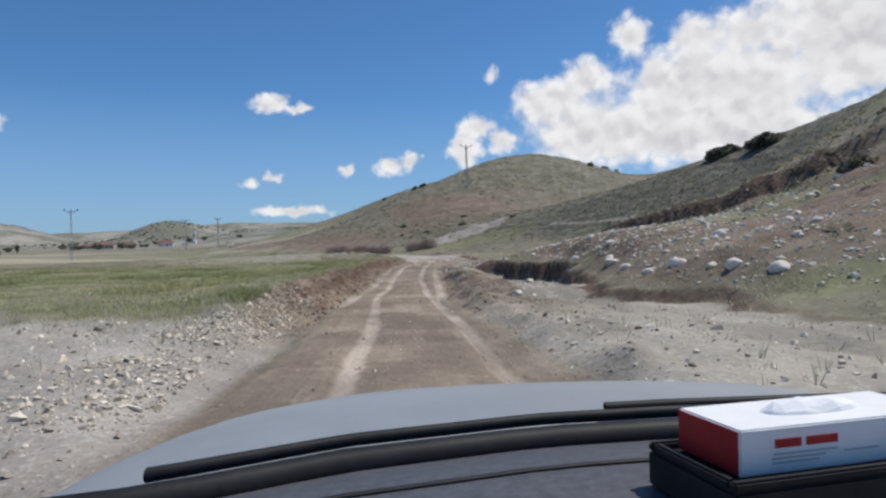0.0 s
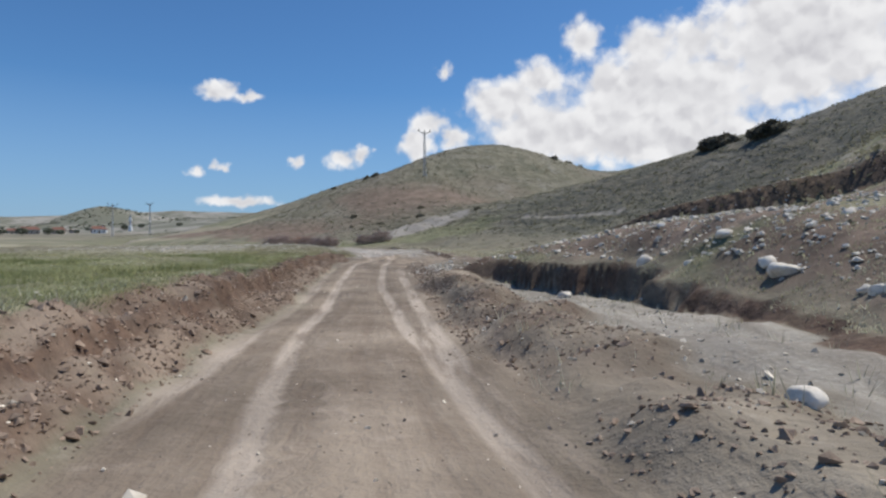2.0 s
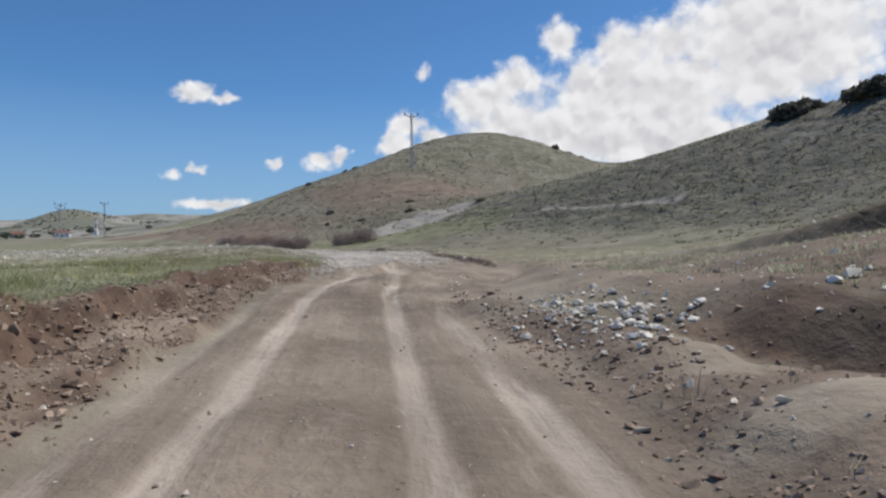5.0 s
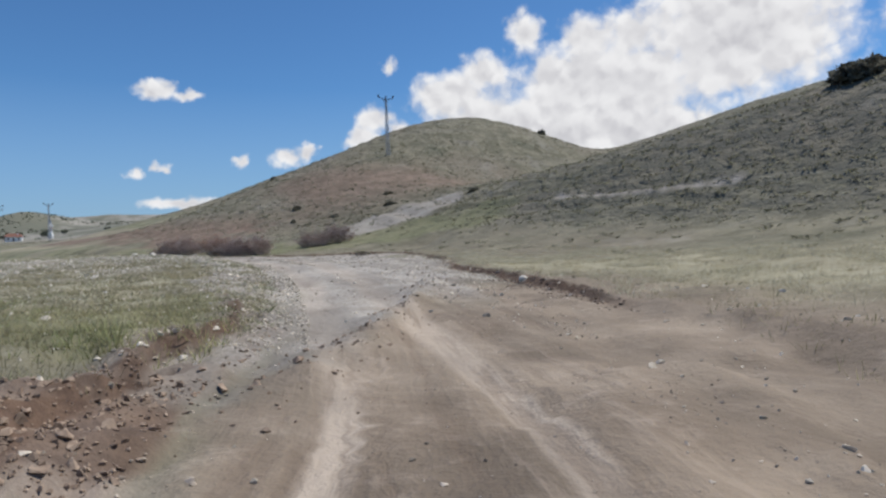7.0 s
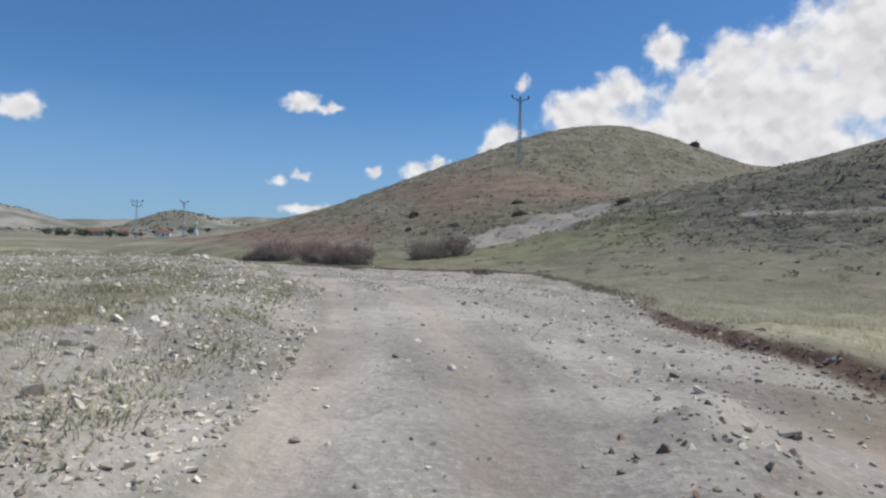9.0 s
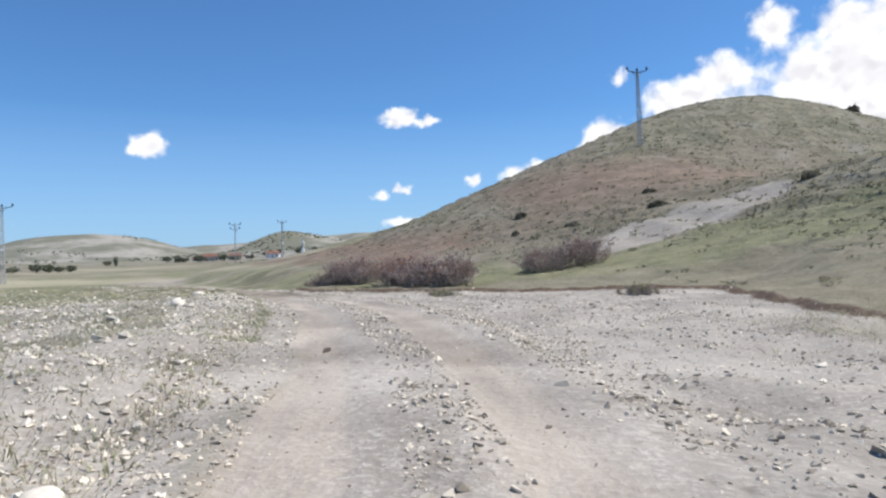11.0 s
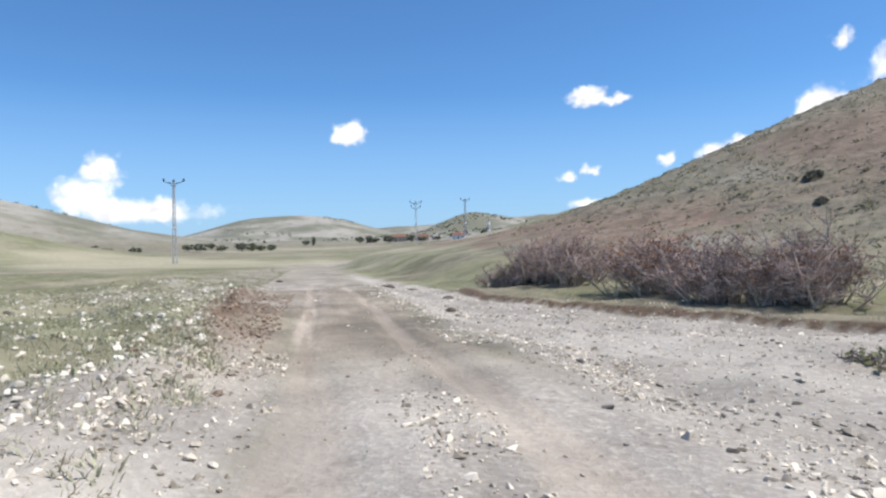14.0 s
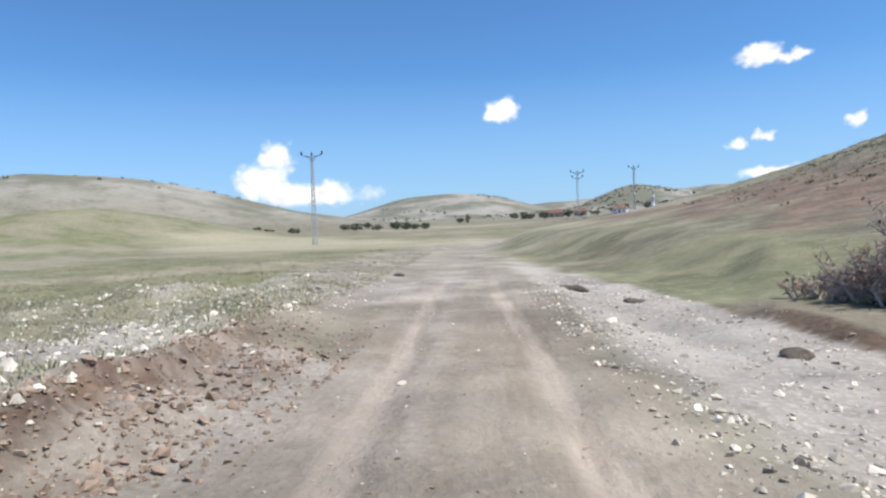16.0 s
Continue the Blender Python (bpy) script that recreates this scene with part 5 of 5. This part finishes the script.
for k, (bx, by_, bs) in enumerate(((-26.9, 115.0, .9), (-24.2, 112.6, .7), (-17.6, 102.9, .45), (-19.9, 107.4, .7), (-27.4, 115.3, .6), (-16.9, 101.9, .4), (-35, 116.5, .6))):
    boulder(bx, by_, bs * .75, 80 + k, M_SOIL, "soil_block", "dark brown block of earth on stream gravel", "earth block", "earth blocks of the stream bed", .35, .45)


# -- trees and village --
def tree(x, y, tall, wide, seed, label, slim=False):
    r = np.random.default_rng(seed)
    top = empty("tree", pose(x, y, ground_at(x, y) - .1, 0, 0, 40 * seed), label, "tree", "trees round the village")
    trunk_h = tall * .45
    a = [np.zeros(3)]
    b = [np.array([0, 0, trunk_h])]
    ra, rb = [tall * .03], [tall * .018]
    for k in range(7):
        t = 2 * math.pi * k / 7 + r.uniform(-.3, .3)
        s0 = np.array([0, 0, trunk_h * r.uniform(.5, 1)])
        a.append(s0)
        b.append(s0 + np.array([math.cos(t) * wide * .33, math.sin(t) * wide * .33, tall * r.uniform(.2, .4)]))
        ra.append(tall * .015)
        rb.append(tall * .006)
    v, f = rods(np.array(a), np.array(b), np.array(ra), np.array(rb), 6)
    part_np("trunk", v, f, M_BARK, top, "brown tapered trunk with limbs")
    n = 420
    c = r.normal(0, 1, (n, 3))
    c *= (r.uniform(.45, 1, n) / np.linalg.norm(c, axis=1))[:, None]
    c *= 1 + .3 * np.sin(c[:, :1] * 7 + seed) * np.cos(c[:, 1:2] * 6)
    c = c * [wide * .5, wide * .5, tall * (.46 if slim else .36)] + [0, 0, tall * (.52 if slim else .62)]
    q = wide * (.16 if slim else .10)
    e1, e2 = r.normal(0, q * .55, (n, 3)), r.normal(0, q * .55, (n, 3))
    v = np.stack([c - e1, c + e2, c + e1, c - e2], 1).reshape(-1, 3)
    part_np("crown", v, np.arange(n)[:, None] * 4 + [0, 1, 2, 3], M_TREE, top, "dark green broken crown")
    return top


TREES = ((34, 470, 6, 7), (33.2, 475, 7, 7), (32.6, 470, 5, 6), (31.5, 440, 7, 9), (29.6, 440, 7, 8), (28.6, 450, 5, 7), (27.2, 470, 4, 5), (43.2, 300, 5, 7), (44.0, 305, 5, 7), (42.5, 300, 4, 6), (41.6, 310, 4, 6),
         (38.0, 420, 8, 3), (38.6, 425, 4, 6), (47.3, 290, 5, 7), (48.2, 300, 4, 6), (46.4, 330, 4, 5), (52.3, 230, 4, 5), (54.4, 240, 3.5, 5), (55.2, 238, 5, 4), (56.6, 215, 3.2, 5), (57.6, 214, 3.2, 6),
         (58.7, 212, 3.4, 6), (59.7, 211, 3, 5), (24.8, 560, 5, 6), (23.2, 520, 6, 8), (21.8, 530, 5, 6), (26.0, 540, 4, 6), (18.6, 520, 4, 6), (30.4, 520, 6, 6), (45.6, 300, 3.5, 6))
for k, (tb, td, th, tw_) in enumerate(TREES):
    tree(-13.5 - td * math.sin(radians(tb)), 93 + td * math.cos(radians(tb)), th * .75, tw_ * .8, 200 + k, "dark green tree on the valley floor", tw_ < th * .6)


def house(x, y, sx, sy, sz, turn, wall, label, tiled=True):
    top = empty("house", pose(x, y, ground_at(x, y) - .4, 0, 0, turn), label, "house", "houses of the village")
    bm = bmesh.new()
    box(bm, sx, sy, sz + .4, 0, 0, (sz + .4) / 2)
    body = part("walls", bm, wall, top)
    bm = bmesh.new()
    rise = sy * .26 if tiled else .25
    ex, ey = sx / 2 + .4, sy / 2 + .4
    z0, z1 = sz + .38, sz + .38 + rise
    lo = [bm.verts.new(p) for p in ((-ex, -ey, z0), (ex, -ey, z0), (ex, ey, z0), (-ex, ey, z0))]
    hi = [bm.verts.new(p) for p in ((-ex + rise, 0, z1), (ex - rise, 0, z1))]
    und = [bm.verts.new((v.co.x, v.co.y, z0 - .15)) for v in lo]
    for q in ((lo[0], lo[1], hi[1], hi[0]), (lo[2], lo[3], hi[0], hi[1]), (lo[1], lo[2], hi[1]), (lo[3], lo[0], hi[0]), und[::-1]):
        bm.faces.new(q)
    for k in range(4):
        bm.faces.new((und[k], und[(k + 1) % 4], lo[(k + 1) % 4], lo[k]))
    roof = part("roof", bm, M_TILE if tiled else M_MUD, top, "low hipped roof of red tiles" if tiled else "flat earth-coloured roof")
    bm = bmesh.new()
    box(bm, .6, .6, 1.1, sx * .2, sy * .1, z1 + .2)
    part("chimney", bm, wall, roof)
    for k in range(max(2, int(sx / 3))):
        px = -sx / 2 + (k + .5) * sx / max(2, int(sx / 3))
        door = k == 1
        bm = bmesh.new()
        box(bm, 1.0 if door else 1.2, .08, 2.0 if door else 1.2, px, -sy / 2 - .02, 1.4 if door else 1.9)
        leaf = part("door" if door else "window", bm, M_DOOR if door else M_WHITE, top)
        if not door:
            bm = bmesh.new()
            box(bm, 1.0, .04, 1.0, px, -sy / 2 - .06, 1.9)
            part("pane", bm, M_PANE, leaf, "dark glass pane")
    return top


house(-259, 507, 13, 8, 3.2, 25, M_MUD, "low tan village house with a red tiled roof")
house(-244, 517, 9, 7, 3.0, 20, M_MUD, "low tan village house with a red tiled roof")
house(-275, 496, 8, 7, 2.6, 30, M_MUD, "flat-roofed earth-coloured farm shed", False)
house(-226, 541, 10, 7, 3.2, 15, M_MUD, "low tan village hall with a red tiled roof")
house(-216, 520, 9, 6, 2.8, 15, M_WHITE, "small white house beside the minaret")
house(-238, 528, 6, 5, 2.4, 10, M_MUD, "flat-roofed earth-coloured farm shed", False)
house(-150, 470, 5, 4, 2.4, 10, M_WHITE, "tiny white hut on the valley slope", False)
house(-300, 560, 9, 7, 3.0, 30, M_MUD, "low tan village house with a red tiled roof")

mz = ground_at(-208.4, 556.9)
tower = empty("minaret", pose(-208.4, 556.9, mz - .3), "slender white minaret with a grey cone top", "minaret")
mh = 21.9 - mz
bm = bmesh.new()
box(bm, 2.6, 2.6, 3.4, 0, 0, 1.7)
part("base", bm, M_WHITE, tower)
bm = bmesh.new()
lathe(bm, ((1.2, 3.3), (1.05, 4.0), (.95, mh * .62)), 16)
shaft = part("shaft", bm, M_WHITE, tower)
for k in (.42, .52):
    bm = bmesh.new()
    lathe(bm, ((1.06, mh * k), (1.08, mh * k + .02), (1.06, mh * (k + .045))), 16)
    part("band", bm, M_TILE, shaft, "brick-red painted band")
bm = bmesh.new()
lathe(bm, ((.95, mh * .6), (1.55, mh * .65), (1.6, mh * .65 + .1), (1.6, mh * .65 + .9), (1.5, mh * .65 + .9), (1.5, mh * .65 + .15), (.85, mh * .65 + .15), (.8, mh * .84)), 16)
part("balcony", bm, M_WHITE, tower, "round white balcony")
bm = bmesh.new()
lathe(bm, ((.95, mh * .83), (.95, mh * .84), (.06, mh), (.04, mh + .8)), 16)
part("cone", bm, M_LEAD, tower, "grey pointed cone")

# ---- the car in which the drive begins, left standing at the start ----
COWL = ((-.95, .62), (-.75, .72), (-.55, .83), (-.41, .88), (-.16, 1.03), (.16, 1.14), (.41, 1.18), (.82, 1.21), (1.15, 1.19), (1.42, 1.12))   # foot of the windscreen
car = empty("car", pose(0, 0, ground_at(.3, 1.4) - .03), "silver-blue car with an open windscreen and dark dashboard", "car")


def cowl_at(x):
    return float(np.interp(x, [c[0] for c in COWL], [c[1] for c in COWL]))


def loft(rows):
    """A skin over rows of points."""
    bm = bmesh.new()
    grid = [[bm.verts.new(p) for p in row] for row in rows]
    for a, b in zip(grid, grid[1:]):
        for k in range(len(a) - 1):
            f = bm.faces.new((a[k], a[k + 1], b[k + 1], b[k]))
            f.smooth = True
    bmesh.ops.recalc_face_normals(bm, faces=bm.faces)
    return bm


XS = np.linspace(-.9, 1.4, 28)
rows = []
for k in np.linspace(0, 1, 14):
    row = []
    for xx in XS:
        y0 = cowl_at(xx) + .05
        yy = y0 + k * (2.15 - y0)
        side = abs(xx - .25) / 1.15
        edge = .15 * side ** 3 + .05 * side ** 6
        row.append((xx, yy, .975 + .012 * math.sin(k * 2.6) - .03 * k - .13 * k ** 3 - edge))
    rows.append(row)
hood = part("hood", loft(rows), M_PAINT, car, "smooth silver-blue hood")
rows = []
for k, (lift, back) in enumerate(((.0, .0), (.012, .05), (.03, .12), (.035, .22), (.03, .34), (-.02, .46), (-.16, .52), (-.42, .53))):
    rows.append([(xx, cowl_at(xx) - .02 - back, .965 + lift * .7) for xx in XS])
dash = part("dashboard", loft(rows), M_DASH, car, "dark grey grained dashboard top")
for name, off, z, rad, mat, label, x0, x1 in (("seal", .02, .963, .028, M_RUBBER, "black rubber windscreen seal", -.9, 1.4), ("wiper", .05, .995, .011, M_RUBBER, "black wiper blade lying along the screen foot", -.42, .72),
                                             ("wiper", .09, .998, .011, M_RUBBER, "black wiper blade lying along the screen foot", .30, 1.3)):
    rows = []
    for xx in np.linspace(x0, x1, 26):
        rows.append([(xx, cowl_at(xx) + off + rad * math.cos(2 * math.pi * q / 8), z + rad * math.sin(2 * math.pi * q / 8)) for q in range(9)])
    part(name, loft(rows), mat, car, label)
rows = []
for xx in XS:
    rows.append([(xx, cowl_at(xx) - .19 + .006 * math.cos(2 * math.pi * q / 6), .989 + .004 * math.sin(2 * math.pi * q / 6)) for q in range(7)])
part("dash_seam", loft(rows), M_RUBBER, dash, "thin dark seam")
for side in (-.9, 1.4):
    bm = bmesh.new()
    box(bm, .12, 1.3, .4, side, 1.45, .43, 0, .05)
    part("fender", bm, M_PAINT, car)
bm = bmesh.new()
box(bm, 2.2, .16, .36, .25, 2.1, .38, 0, .06)
part("bumper", bm, M_PAINT, car)
for side in (-.86, 1.36):
    bm = bmesh.new()
    lathe(bm, ((.2, -.1), (.3, -.1), (.33, -.07), (.33, .07), (.3, .1), (.2, .1)), 24)
    bmesh.ops.rotate(bm, cent=(0, 0, 0), matrix=Matrix.Rotation(math.pi / 2, 3, 'Y'), verts=bm.verts)
    bmesh.ops.translate(bm, vec=(side, 1.45, .33), verts=bm.verts)
    wheel = part("wheel", bm, M_RUBBER, car, "black tyre with steel rim")
    bm = bmesh.new()
    lathe(bm, ((.03, -.105), (.19, -.1), (.2, .1), (.03, .105)), 16)
    bmesh.ops.rotate(bm, cent=(0, 0, 0), matrix=Matrix.Rotation(math.pi / 2, 3, 'Y'), verts=bm.verts)
    bmesh.ops.translate(bm, vec=(side, 1.45, .33), verts=bm.verts)
    part("rim", bm, M_STEEL, wheel)

# a tissue carton on the dashboard; its box frame: x along the long side, y away from the driver
carton = empty("tissue_box", pose(.332, .75, 1.032, 0, 0, 15), "white and red tissue carton standing on the dashboard", "box")
bm = bmesh.new()
box(bm, .31, .115, .054, .155, .0575, .028, 0, .002)
body = part("carton", bm, M_CARD, carton)
bm = bmesh.new()
box(bm, .001, .111, .050, -.0012, .0575, .028)
part("side_panel", bm, M_RED, body, "dark red printed end panel")
for name, px, pz, w, h, mat, label in (("print_bar", .065, .036, .036, .010, M_RED, "red printed bar"), ("print_bar", .113, .036, .044, .010, M_RED, "red printed bar"),
                                       ("print_bar", .245, .030, .022, .016, M_RED, "red printed shape"), ("print_bar", .275, .030, .026, .016, M_CYAN, "cyan printed shape"),
                                       ("print_line", .09, .024, .09, .002, M_GREYINK, "thin grey printed line"), ("print_line", .08, .019, .075, .002, M_GREYINK, "thin grey printed line"),
                                       ("print_line", .075, .014, .065, .002, M_GREYINK, "thin grey printed line"), ("print_line", .17, .020, .05, .002, M_GREYINK, "thin grey printed line")):
    bm = bmesh.new()
    box(bm, w, .001, h, px, -.0012, pz)
    part(name, bm, mat, body, label)
bm = bmesh.new()
bmesh.ops.create_uvsphere(bm, u_segments=16, v_segments=8, radius=1, matrix=pose(.15, .0575, .054) @ Matrix.Diagonal((.075, .026, .014, 1)))
for v in bm.verts:
    v.co.z += .006 * noise.noise(v.co * 60)
part("tissue", bm, M_TISSUE, carton, "crumpled white tissue")
tray = empty("dash_tray", pose(.47, .84, 1.0075, 0, 0, 15), "black rubber tray under the tissue carton", "tray")
bm = bmesh.new()
box(bm, .38, .17, .047, 0, 0, 0, 0, .004)
part("base", bm, M_RUBBER, tray)
for px, py, w, d in ((0, -.078, .38, .012), (0, .078, .38, .012), (-.183, 0, .012, .144), (.183, 0, .012, .144)):
    bm = bmesh.new()
    box(bm, w, d, .012, px, py, .028, 0, .003)
    part("rim", bm, M_RUBBER, tray, "raised rubber rim")
